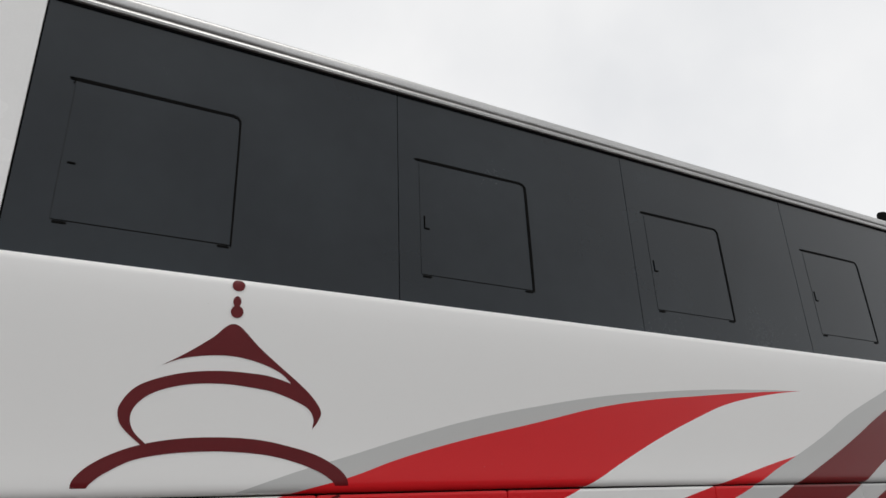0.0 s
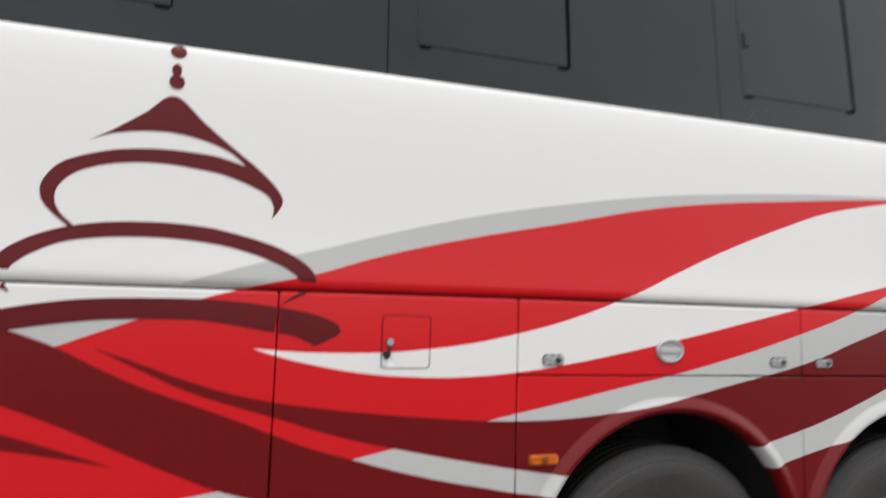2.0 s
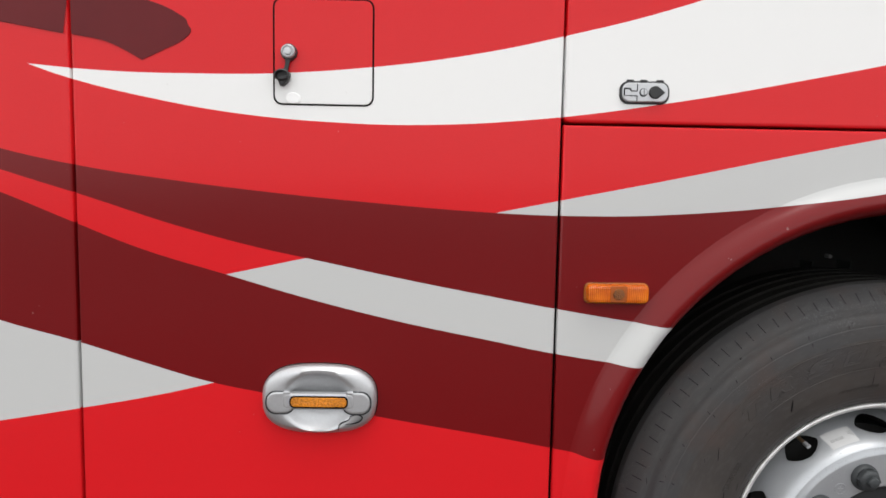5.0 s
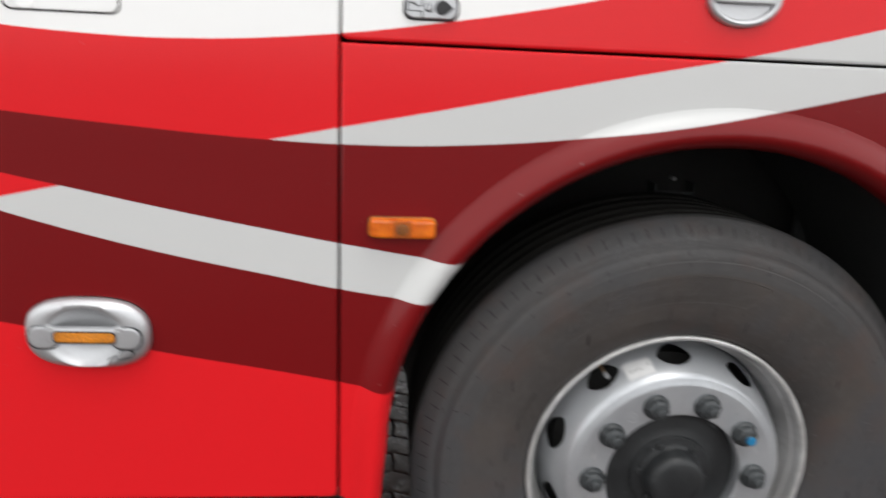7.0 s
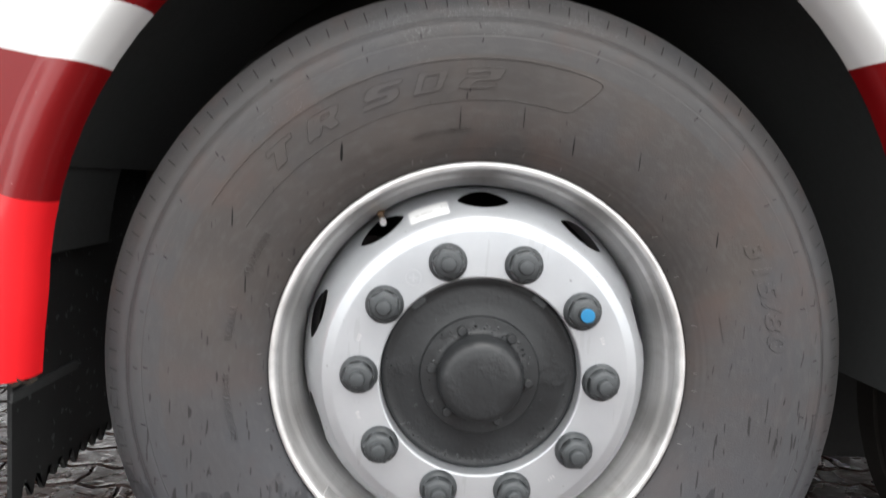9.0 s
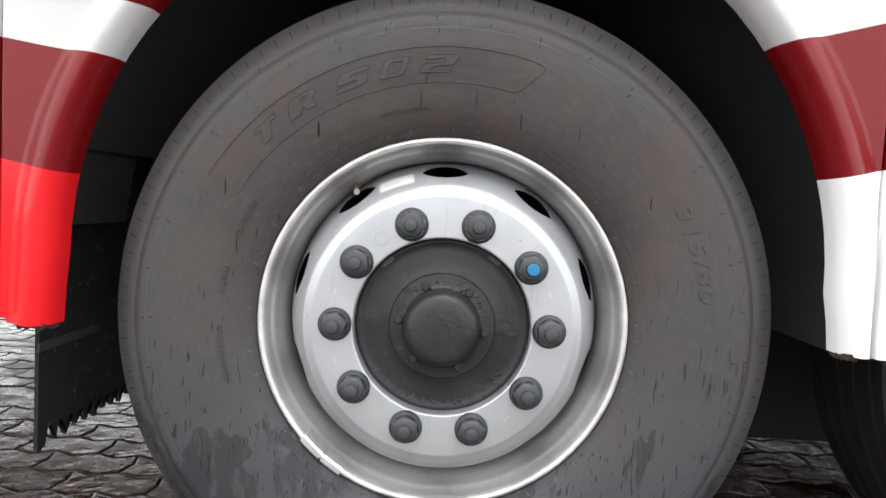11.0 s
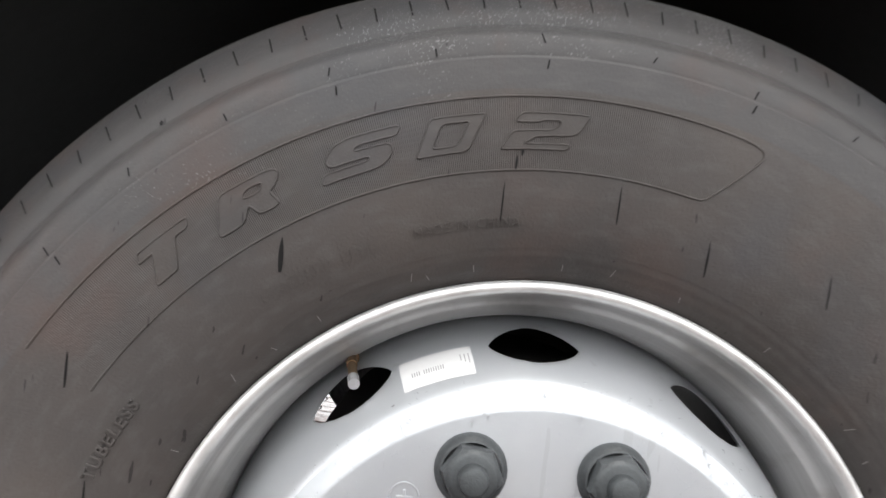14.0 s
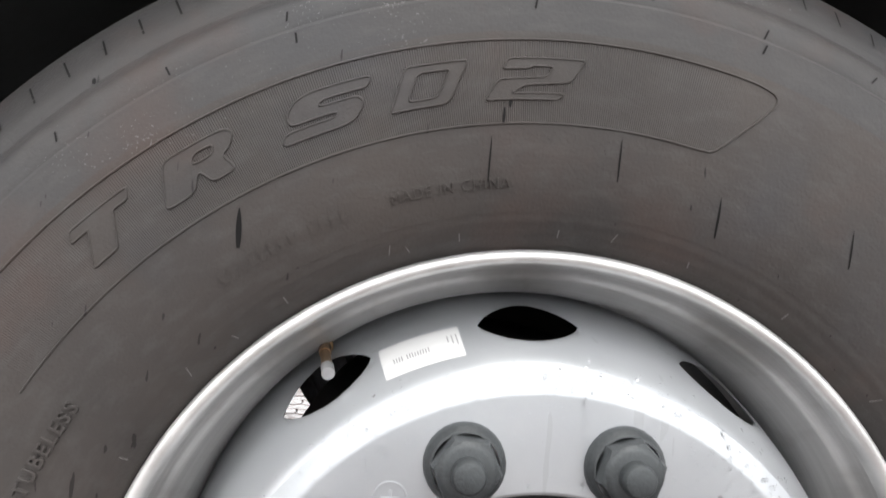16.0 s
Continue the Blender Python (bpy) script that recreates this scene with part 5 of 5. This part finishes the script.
    rod(bm, (0.2660 * c, 0.153, 0.2660 * s_), (0.2620 * c, 0.132, 0.2620 * s_), 0.0045)
    rod(bm, (0.2622 * c, 0.133, 0.2622 * s_), (0.2545 * c, 0.106, 0.2545 * s_), 0.0039)
    part("valve", bm, M_BRASS, parent, "brass tyre valve")
    bm = rod(bmesh.new(), (0.2550 * c, 0.108, 0.2550 * s_), (0.2516 * c, 0.0965, 0.2516 * s_), 0.0046)
    part("valve_cap", bm, M_SILVER, parent)
    # paper label on the sloping ring
    def on_cone(x, y, z):
        return (x, cone_y(math.hypot(x, z)) - 0.0006 + y, z)

    def arc_patch(a0, a1, r0, r1, mat, name, lift=0.0, lab=""):
        bm = bmesh.new()
        rows = [[bm.verts.new(on_cone(r * math.cos(radians(a)), -lift, r * math.sin(radians(a)))) for r in np.linspace(r0, r1, 7)] for a in np.linspace(a0, a1, 14)]
        for p, q in zip(rows, rows[1:]):
            for i in range(6):
                bm.faces.new((p[i], p[i + 1], q[i + 1], q[i]))
        return part(name, bm, mat, parent, lab)

    arc_patch(104.0, 117.8, 0.2305, 0.2462, M_LABEL, "paper_label", 0.0, "small white printed label")
    for k in range(14):
        if k != 9:
            arc_patch(109.6 + k * 0.46, 109.80 + k * 0.46, 0.2368, 0.2392, M_PRINT, "label_print", 0.0003)
    for k in range(3):
        arc_patch(104.6 + k * 0.75, 104.8 + k * 0.75, 0.2370 + 0.001 * k, 0.2425, M_PRINT, "label_print", 0.0003)
    # dab of blue paint on one stud
    a = BOLT_A - radians(36)
    bm = slab(oval(0.0098, 0.0096, 2, 18), FACE - 0.0336, 0.004, 0.001)
    ob = part("paint_dab", bm, M_BLUE, parent, "blue paint mark on a stud")
    ob.location = (0.1675 * math.cos(a), 0, 0.1675 * math.sin(a))
    # clipped balance weight on the lip
    for first_a, last_a in ((222.4, 230.6), (231.4, 238.8)):
        bm = bmesh.new()
        rows = []
        for i in range(10):
            a = radians(first_a + (last_a - first_a) * i / 9)
            rows.append([bm.verts.new((r * math.cos(a), y, r * math.sin(a))) for r, y in ((0.2985, 0.0905), (0.2985, 0.0855), (0.2965, 0.0838), (0.2890, 0.0836), (0.2850, 0.0870), (0.2822, 0.0980), (0.2805, 0.1120), (0.2840, 0.1150))])
        for p, q in zip(rows, rows[1:]):
            for i in range(7):
                bm.faces.new((p[i], p[i + 1], q[i + 1], q[i]))
        bm.faces.new(rows[0])
        bm.faces.new(rows[-1])
        part("balance_weight", bm, M_LIP, parent, "silver balance weight clipped to the rim")
    # two clips at the edge of the hub
    for deg in (133.4, 54.4):
        a = radians(deg)
        bm = slab(rounded(0.022, 0.009, 0.002, 2), 0.0790, 0.010, 0.001)
        ob = part("hub_clip", bm, M_NUT, parent)
        ob.location = (0.1325 * math.cos(a), 0, 0.1325 * math.sin(a))
        ob.rotation_euler = (0, radians(90) - a, 0)
    # small round stamp pressed in the bolt face
    a = radians(126.9)
    bm = revolve([(0.0098, 0.0), (0.0101, -0.0007), (0.0109, -0.0007), (0.0112, 0.0)], 32)
    slab(rounded(0.012, 0.0022, 0.0006, 2), -0.0006, 0.001, 0.0003, None, bm)
    slab(rounded(0.0022, 0.011, 0.0006, 2), -0.0005, 0.001, 0.0003, None, bm)
    ob = part("round_stamp", bm, M_RIM, parent)
    ob.location = (0.1676 * math.cos(a), FACE + 0.0001, 0.1676 * math.sin(a))
    # small marks struck in the bolt face
    for deg in (19, 163, 199, 307):
        for k in range(3):
            a = radians(deg + 1.3 * k)
            bm = slab(rounded(0.0012, 0.0052, 0.0004, 2), -0.0005, 0.001, 0.0002)
            ob = part("struck_mark", bm, M_LIP, parent)
            ob.location = (0.1765 * math.cos(a), FACE + 0.0001, 0.1765 * math.sin(a))
            ob.rotation_euler = (0, radians(90) - a, 0)
    # wet crumbs of grease along the trough of the hub and round its cap
    rng = random.Random(21)
    bm = bmesh.new()
    hub_r = [(0.0594, 0.0600), (0.0630, 0.0718), (0.0790, 0.0738), (0.0838, 0.0755), (0.0862, 0.0810), (0.1290, 0.0850), (0.1350, 0.0832)]
    for k in range(230):
        if k < 150:
            r, a = rng.gauss(0.1285, 0.0032), radians(rng.gauss(270, 42))
        else:
            r, a = rng.gauss(0.0660, 0.0045), radians(rng.gauss(85, 50))
        r = min(0.1350, max(0.0610, r))
        size = rng.uniform(0.0008, 0.0025)
        y = float(np.interp(r, [p[0] for p in hub_r], [p[1] for p in hub_r]))
        c = Vector((r * math.cos(a), y, r * math.sin(a)))
        ring = [bm.verts.new(c + Vector((size * rng.uniform(0.7, 1.4) * math.cos(q), 0.0006, size * rng.uniform(0.7, 1.4) * math.sin(q)))) for q in (0.3, 1.35, 2.4, 3.45, 4.5, 5.55)]
        tip = bm.verts.new(c + Vector((0, -size * rng.uniform(0.5, 1.1), 0)))
        for i in range(6):
            bm.faces.new((ring[i], ring[(i + 1) % 6], tip))
    crumbs = part("grease_crumbs", bm, M_GREASE, parent, "wet black crumbs of grease", angle=60)
    tagged(crumbs, kind="stuff")
    # rain drops on the upper half of the disc
    rng = random.Random(5)
    bm = bmesh.new()
    for k in range(620):
        a = radians(rng.uniform(30, 150))
        r = rng.choice((rng.uniform(0.188, 0.204), rng.uniform(0.205, 0.228), rng.uniform(0.144, 0.200)))
        x, z = r * math.cos(a), r * math.sin(a)
        if r < 0.205:
            if min(math.hypot(x - 0.1675 * math.cos(BOLT_A + radians(36 * q)), z - 0.1675 * math.sin(BOLT_A + radians(36 * q))) for q in range(10)) < 0.028:
                continue
            y = FACE + 0.0002
        elif r < 0.2182:
            y = FACE + (r - 0.2046) * 0.29
        else:
            y = on_cone(x, 0, z)[1] + 0.0006
        size = rng.choice((0.0006, 0.0008, 0.0011, 0.0016))
        mat4 = Matrix.Translation((x, y, z)) @ Matrix.Diagonal((size, size * 0.6, size * rng.uniform(1.0, 1.5), 1))
        bmesh.ops.create_icosphere(bm, subdivisions=1, radius=1.0, matrix=mat4)
    drops = part("rain_drop_field", bm, M_WATER, parent, "clear rain drops on the wheel disc")
    drops["kind"] = "stuff"


def second_wheel(dx):
    w = new("wheel")
    w.parent = coach
    w.matrix_local = pose(WX + dx, WY, WZ)
    w["label"] = "silver steel wheel with a worn dusty tyre"
    for ob in list(wheel.children):
        again(ob, w, ob.matrix_basis.copy())
    return w


second_wheel(1.262)
wheel_details(wheel)
# far wheels, brakes and axles
for dx in (0, 1.262):
    bm = rod(bmesh.new(), (WX + dx, 0.12, WZ), (WX + dx, WIDTH - 0.12, WZ), 0.06, 20)
    rod(bm, (WX + dx, 0.16, WZ), (WX + dx, 0.40, WZ), 0.224, 40)
    rod(bm, (WX + dx, WIDTH - 0.40, WZ), (WX + dx, WIDTH - 0.16, WZ), 0.205, 40)
    part("axle", bm, M_CHASSIS, coach, "black axle and brake drums")
    far = new("wheel")
    far.parent = coach
    far.matrix_local = pose(WX + dx, WIDTH - WY, WZ, 0, 0, 180)
    for ob in list(wheel.children):
        if ob.name.split(".")[0] in ("tyre", "rim_lip", "rim_barrel", "rim_well", "wheel_disc", "vented_cone", "hub"):
            again(ob, far, ob.matrix_basis.copy())

# ---- fittings of the doors ----


def pull_handle(x, z, parent, cracked=False):
    """Oval silver recess with a bar across and an amber reflector."""
    A, B, a, b = 0.1035, 0.0635, 0.0635, 0.0545
    bm = bmesh.new()
    rings = [(A, B, 2.7, 0.001), (A, B, 2.7, -0.008), (A - 0.003, B - 0.003, 2.7, -0.015), (A - 0.010, B - 0.009, 2.6, -0.020), (a + 0.010, b + 0.0015, 2.2, -0.0225), (a, b - 0.001, 2.1, -0.0220), (a - 0.003, b - 0.004, 2.0, -0.0185), (a - 0.008, b - 0.008, 2.0, -0.0135), (a - 0.018, b - 0.017, 2.0, -0.0075), (a - 0.032, b - 0.028, 2.0, -0.0035), (a * 0.12, b * 0.12, 2.0, -0.0022)]
    rows = [[bm.verts.new((px, y, pz - (0.0025 if ra < a + 0.009 else 0.0))) for px, pz in oval(ra, rb, n, 64)] for ra, rb, n, y in rings]
    for p, q in zip(rows, rows[1:]):
        for i in range(64):
            bm.faces.new((p[i], p[(i + 1) % 64], q[(i + 1) % 64], q[i]))
    bm.faces.new(rows[-1])
    base = part("door_handle", bm, M_SILVER, parent, "oval satin-silver recessed pull handle", angle=40)
    base.location = (x, 0, z)
    # dark seams round the ends of the bar
    for s in (-1, 1):
        seam = part("grip_seam", slab(rounded(0.053, 0.0435, 0.019, 6, s * 0.0685, -0.0035), -0.0236, 0.006, 0.0006), M_NUT, parent)
        seam.location = (x, 0, z)
    bm = slab(rounded(0.130, 0.0300, 0.010, 5, 0, 0.000), -0.0262, 0.012, 0.004)
    slab(rounded(0.050, 0.0400, 0.018, 6, -0.068, -0.003), -0.0256, 0.010, 0.0035, None, bm)
    slab(rounded(0.050, 0.0400, 0.018, 6, 0.068, -0.003), -0.0256, 0.010, 0.0035, None, bm)
    for s in (-1, 1):
        slab(rounded(0.013, 0.0065, 0.003, 4, s * 0.056, 0.0155), -0.0268, 0.008, 0.002, None, bm)
    bar = part("grip_bar", bm, M_SILVER, parent)
    bar.location = (x, 0, z)
    bm = slab(rounded(0.105, 0.0228, 0.009, 5, 0.001, -0.001), -0.0270, 0.004, 0.001)
    rim = part("reflector_rim", bm, M_BLACK, parent)
    rim.location = (x, 0, z)
    bm = slab(rounded(0.0995, 0.0172, 0.007, 5, 0.001, -0.001), -0.0284, 0.006, 0.0012)
    amber_ob = part("reflector", bm, M_REFLECTOR, parent, "faceted amber reflector set in the handle")
    amber_ob.location = (x, 0, z)
    if cracked:
        bm = stroke([(0.0355, -0.0535, 0.0011), (0.0385, -0.042, 0.0013), (0.0545, -0.034, 0.0013), (0.0565, -0.0275, 0.0010)], -0.0238, 0.004, None, None, 3)
        stroke([(0.0565, -0.0275, 0.0010), (0.0700, -0.0245, 0.0012), (0.0790, -0.0300, 0.0014), (0.0700, -0.0390, 0.0011), (0.0480, -0.0425, 0.0009)], -0.0238, 0.004, bm, None, 3)
        crack = part("handle_crack", bm, M_BLACK, parent, "thin crack in the silver rim")
        crack.location = (x, 0, z)
    bm = slab(oval(A + 0.0014, B + 0.0014, 2.7, 64), -0.001, 0.003, 0.001)
    gasket = part("handle_gasket", bm, M_BLACK, parent)
    gasket.location = (x, 0, z)
    return base


pull_handle(-0.4270, 0.8030, door_b, True)
pull_handle(-1.4300, 0.799, door_a)


def flap_latch(x, z, parent):
    bm = slab(rounded(0.0890, 0.0405, 0.016, 6, x, z), -0.003, 0.006, 0.002)
    for u in (-0.026, -0.002, 0.027):
        slab(rounded(0.013, 0.004, 0.0015, 3, x + u, z + 0.0205), -0.0034, 0.005, 0.001, None, bm)
    part("latch_gasket", bm, M_GUM, parent)
    bm = slab(rounded(0.0815, 0.0335, 0.013, 6, x, z), -0.007, 0.008, 0.002)
    plate = part("hatch_latch", bm, M_SILVER, parent, "small silver latch with a black key cover")
    drop = [(x + 0.0175 + 0.0113 * math.cos(radians(q)), z + 0.0113 * math.sin(radians(q))) for q in range(48, 313, 12)]
    bm = slab(drop + [(x + 0.0350, z)], -0.0105, 0.005, 0.002)
    part("key_cover", bm, M_GUM, parent)
    bm = slab(oval(0.0074, 0.0074, 2, 20, x - 0.0035, z - 0.0005), -0.0076, 0.002, 0.0004)
    part("latch_washer", bm, M_NUT, parent)
    bm = slab(oval(0.0060, 0.0060, 2, 18, x - 0.003, z), -0.0095, 0.004, 0.0015)
    part("latch_screw", bm, M_SILVER, parent)
    part("screw_slot", slab(rounded(0.0013, 0.0105, 0.0005, 2, x - 0.003, z), -0.0097, 0.002, 0.0002), M_NUT, parent)
    # the edges of the folding hook
    bm = bmesh.new()
    for w, h, u, v in ((0.0017, 0.0130, -0.0145, 0.0085), (0.0120, 0.0017, -0.0205, 0.0020), (0.0017, 0.0045, -0.0260, 0.0040), (0.0125, 0.0024, -0.0318, 0.0060), (0.0022, 0.0125, -0.0372, 0.0000), (0.0110, 0.0014, -0.0320, -0.0062), (0.0120, 0.0017, -0.0205, -0.0062), (0.0017, 0.0105, -0.0145, -0.0108)):
        slab(rounded(w, h, 0.0005, 2, x + u, z + v), -0.0074, 0.002, 0.0002, None, bm)
    part("latch_joint", bm, M_BLACK, parent)
    return plate


flap_latch(0.143, 1.362, hatch_a)
flap_latch(1.186, 1.362, hatch_a)
flap_latch(1.424, 1.360, hatch_b)
flap_latch(2.445, 1.362, hatch_b)


def turn_lock(x, z, parent):
    """Oval dished lock with a bar across the middle."""
    bm = bmesh.new()
    A, B = 0.0635, 0.0475
    rings = [(A, B, 0.0), (A, B, -0.006), (A - 0.002, B - 0.002, -0.010), (A - 0.007, B - 0.006, -0.012), (A - 0.011, B - 0.010, -0.010), (A - 0.014, B - 0.013, -0.004), (A * 0.3, B * 0.3, -0.002)]
    rows = [[bm.verts.new((px, y, pz)) for px, pz in oval(ra, rb, 2.0, 48)] for ra, rb, y in rings]
    for p, q in zip(rows, rows[1:]):
        for i in range(48):
            bm.faces.new((p[i], p[(i + 1) % 48], q[(i + 1) % 48], q[i]))
    bm.faces.new(rows[-1])
    lock = part("turn_lock", bm, M_SILVER, parent, "oval dished silver lock")
    lock.location = (x, 0, z)
    bm = slab(rounded(0.102, 0.021, 0.006, 4), -0.013, 0.011, 0.003)
    bar = part("lock_bar", bm, M_SILVER, parent)
    bar.location = (x, 0, z)
    return lock


turn_lock(0.650, 1.403, hatch_a)
turn_lock(1.947, 1.400, hatch_b)

# filler flap with its key cylinder and hanging cap
FX, FZ = -0.4225, 1.4195
part("flap_gap", slab(rounded(0.176, 0.184, 0.016, 6, FX, FZ), -0.0006, 0.002, 0.0003), M_BLACK, door_b)
part("filler_flap", slab(rounded(0.170, 0.178, 0.0135, 6, FX, FZ), -0.0016, 0.003, 0.0010), M_PAINT, door_b, "small square flap in the luggage door")
KX, KZ = -0.4818, 1.4178
bm = revolve([(0.0100, -0.0100), (0.0128, -0.0105), (0.0140, -0.0090), (0.0142, 0.0)], 28)
ob = part("cylinder_collar", bm, M_NUT, door_b, "dark steel collar of the key cylinder")
ob.location = (KX, 0, KZ)
bm = revolve([(0.0062, -0.0150), (0.0070, -0.0142), (0.0082, -0.0142), (0.0100, -0.0165), (0.0116, -0.0155), (0.0122, -0.0100)], 28)
revolve([(0.0060, -0.0090), (0.0082, -0.0142)], 28, bm)
ob = part("key_cylinder", bm, M_SILVER, door_b, "round chrome key cylinder")
ob.location = (KX, 0, KZ)
bm = slab([(0.0066 * math.cos(radians(60 * k + 10)), 0.0066 * math.sin(radians(60 * k + 10))) for k in range(6)], -0.0172, 0.008, 0.0012)
ob = part("cylinder_core", bm, M_SILVER, door_b)
ob.location = (KX, 0, KZ)
bm = stroke([(KX - 0.001, KZ - 0.012, 0.0085), (KX - 0.003, KZ - 0.024, 0.0062), (KX - 0.0070, KZ - 0.036, 0.0085)], -0.010, 0.005)
# the cap hangs as an open cup, its wall tapering to a corner
CX, CZ = -0.4925, 1.3775
outer, brim, well = oval(0.0132, 0.0102, 2.2, 24), oval(0.0108, 0.0076, 2.2, 24), oval(0.0098, 0.0066, 2.2, 24)
rows = [[bm.verts.new((CX + px, y, CZ + pz)) for px, pz in ring] for ring, y in ((outer, -0.003), (outer, -0.0165), (brim, -0.0185), (well, -0.0080))]
for p, q in zip(rows, rows[1:]):
    for k in range(24):
        bm.faces.new((p[k], p[(k + 1) % 24], q[(k + 1) % 24], q[k]))
bm.faces.new(rows[-1])
slab([(CX - 0.0095, CZ - 0.004), (CX - 0.0035, CZ - 0.0180), (CX + 0.0020, CZ - 0.0185), (CX + 0.0115, CZ - 0.0085), (CX + 0.0110, CZ + 0.0010)], -0.0150, 0.012, 0.003, None, bm)
part("lock_cap", bm, M_GUM, door_b, "black rubber cap hanging open", angle=30)
# a small bright white patch, whiter than the paint, over the flap's lower gap
dab = [(-0.4754 + 0.0125 * math.cos(radians(q)) * (1.0 + 0.10 * math.sin(3 * radians(q))), 1.3365 + (0.0135 if q < 180 else 0.0060) * math.sin(radians(q))) for q in range(0, 360, 15)]
part("white_dab", slab(dab, -0.0032, 0.002, 0.0012), M_DAB, door_b, "bright white dab under the lock")

# amber side marker
bm = slab(rounded(0.1175, 0.0385, 0.010, 5, 0.1075, 1.0035), -0.005, 0.007, 0.002)
part("marker_base", bm, M_AMBER_DARK, arch_a)
bm = slab(rounded(0.112, 0.0335, 0.009, 5, 0.1075, 1.0040), -0.019, 0.016, 0.006)
lamp = part("side_marker_lamp", bm, M_AMBER, arch_a, "orange side marker lamp")
bm = slab(rounded(0.030, 0.030, 0.004, 4, 0.1075, 1.0040), -0.0196, 0.004, 0.001)
part("marker_housing", bm, M_AMBER_DEEP, arch_a)
bm = slab(oval(0.0105, 0.0105, 2, 24, 0.1075, 1.0040), -0.0222, 0.006, 0.0022)
part("marker_reflector", bm, M_AMBER_DARK, arch_a)

# ---- paving ----
PL, PW, PA = 0.222, 0.111, 0.011


def zig(t):
    t = t % 1.0
    return PA * (4 * abs(t - 0.5) - 1)


def paver_outline():
    n = 4
    g = 0.0030
    pts = []
    for i in range(n + 1):
        x = PL * i / n
        pts.append((x - PL / 2, -PW / 2 + g + zig(x / PW)))
    for j in range(1, 3):
        y = PW * j / 2
        pts.append((PL / 2 - 2 * g + (PA if j == 1 else 0), -PW / 2 + y + zig(PL / PW)))
    top = []
    for i in range(n + 1):
        x = PL * i / n
        top.append((x - PL / 2, PW / 2 - g + zig(x / PW)))
    pts[-1] = (top[-1][0] - 2 * g, top[-1][1])
    pts += list(reversed(top[:-1]))
    pts.append((-PL / 2 + PA, zig(0.0)))
    return pts


def paver_mesh(bm, dx=0.0, dy=0.0, dz=0.0):
    pts = paver_outline()
    def put(x, y, z):
        return (x + dx, z + dy, GROUND - y + dz)
    slab(pts, 0.0, 0.06, 0.0055, put, bm)
    return bm


bm = paver_mesh(bmesh.new())
paver = part("paver", bm, M_PAVER, ground, angle=30)
rng = random.Random(11)
spots = []
for j in range(-60, 84):
    for i in range(-36, 50):
        spots.append((i * PL + (PW if j % 2 else 0.0), j * PW))
near = [s for s in spots if -1.55 < s[0] < 0.75 and 0.15 < s[1] < 3.05]
near_set = set(near[:300])
first = True
verts, faces = [], []
src_v = [tuple(v.co) for v in paver.data.vertices]
src_f = [tuple(p.vertices) for p in paver.data.polygons]
for s in spots:
    lift = rng.uniform(-0.0025, 0.0015)
    if s in near_set:
        ob = paver if first else again(paver, ground)
        first = False
        ob.location = (s[0], s[1], lift)
        ob.rotation_euler = (rng.uniform(-0.008, 0.008), rng.uniform(-0.006, 0.006), 0)
    else:
        k = len(verts)
        tx, ty = rng.uniform(-0.008, 0.008), rng.uniform(-0.006, 0.006)
        verts += [(x + s[0], y + s[1], z + lift + x * tx + y * ty) for x, y, z in src_v]
        faces += [tuple(q + k for q in f) for f in src_f]
me = bpy.data.meshes.new("paver_field")
me.from_pydata(verts, [], faces)
me.materials.append(M_PAVER_ALL)
ob = new("paver_field", me)
ob.parent = ground
tagged(ob, kind="stuff")
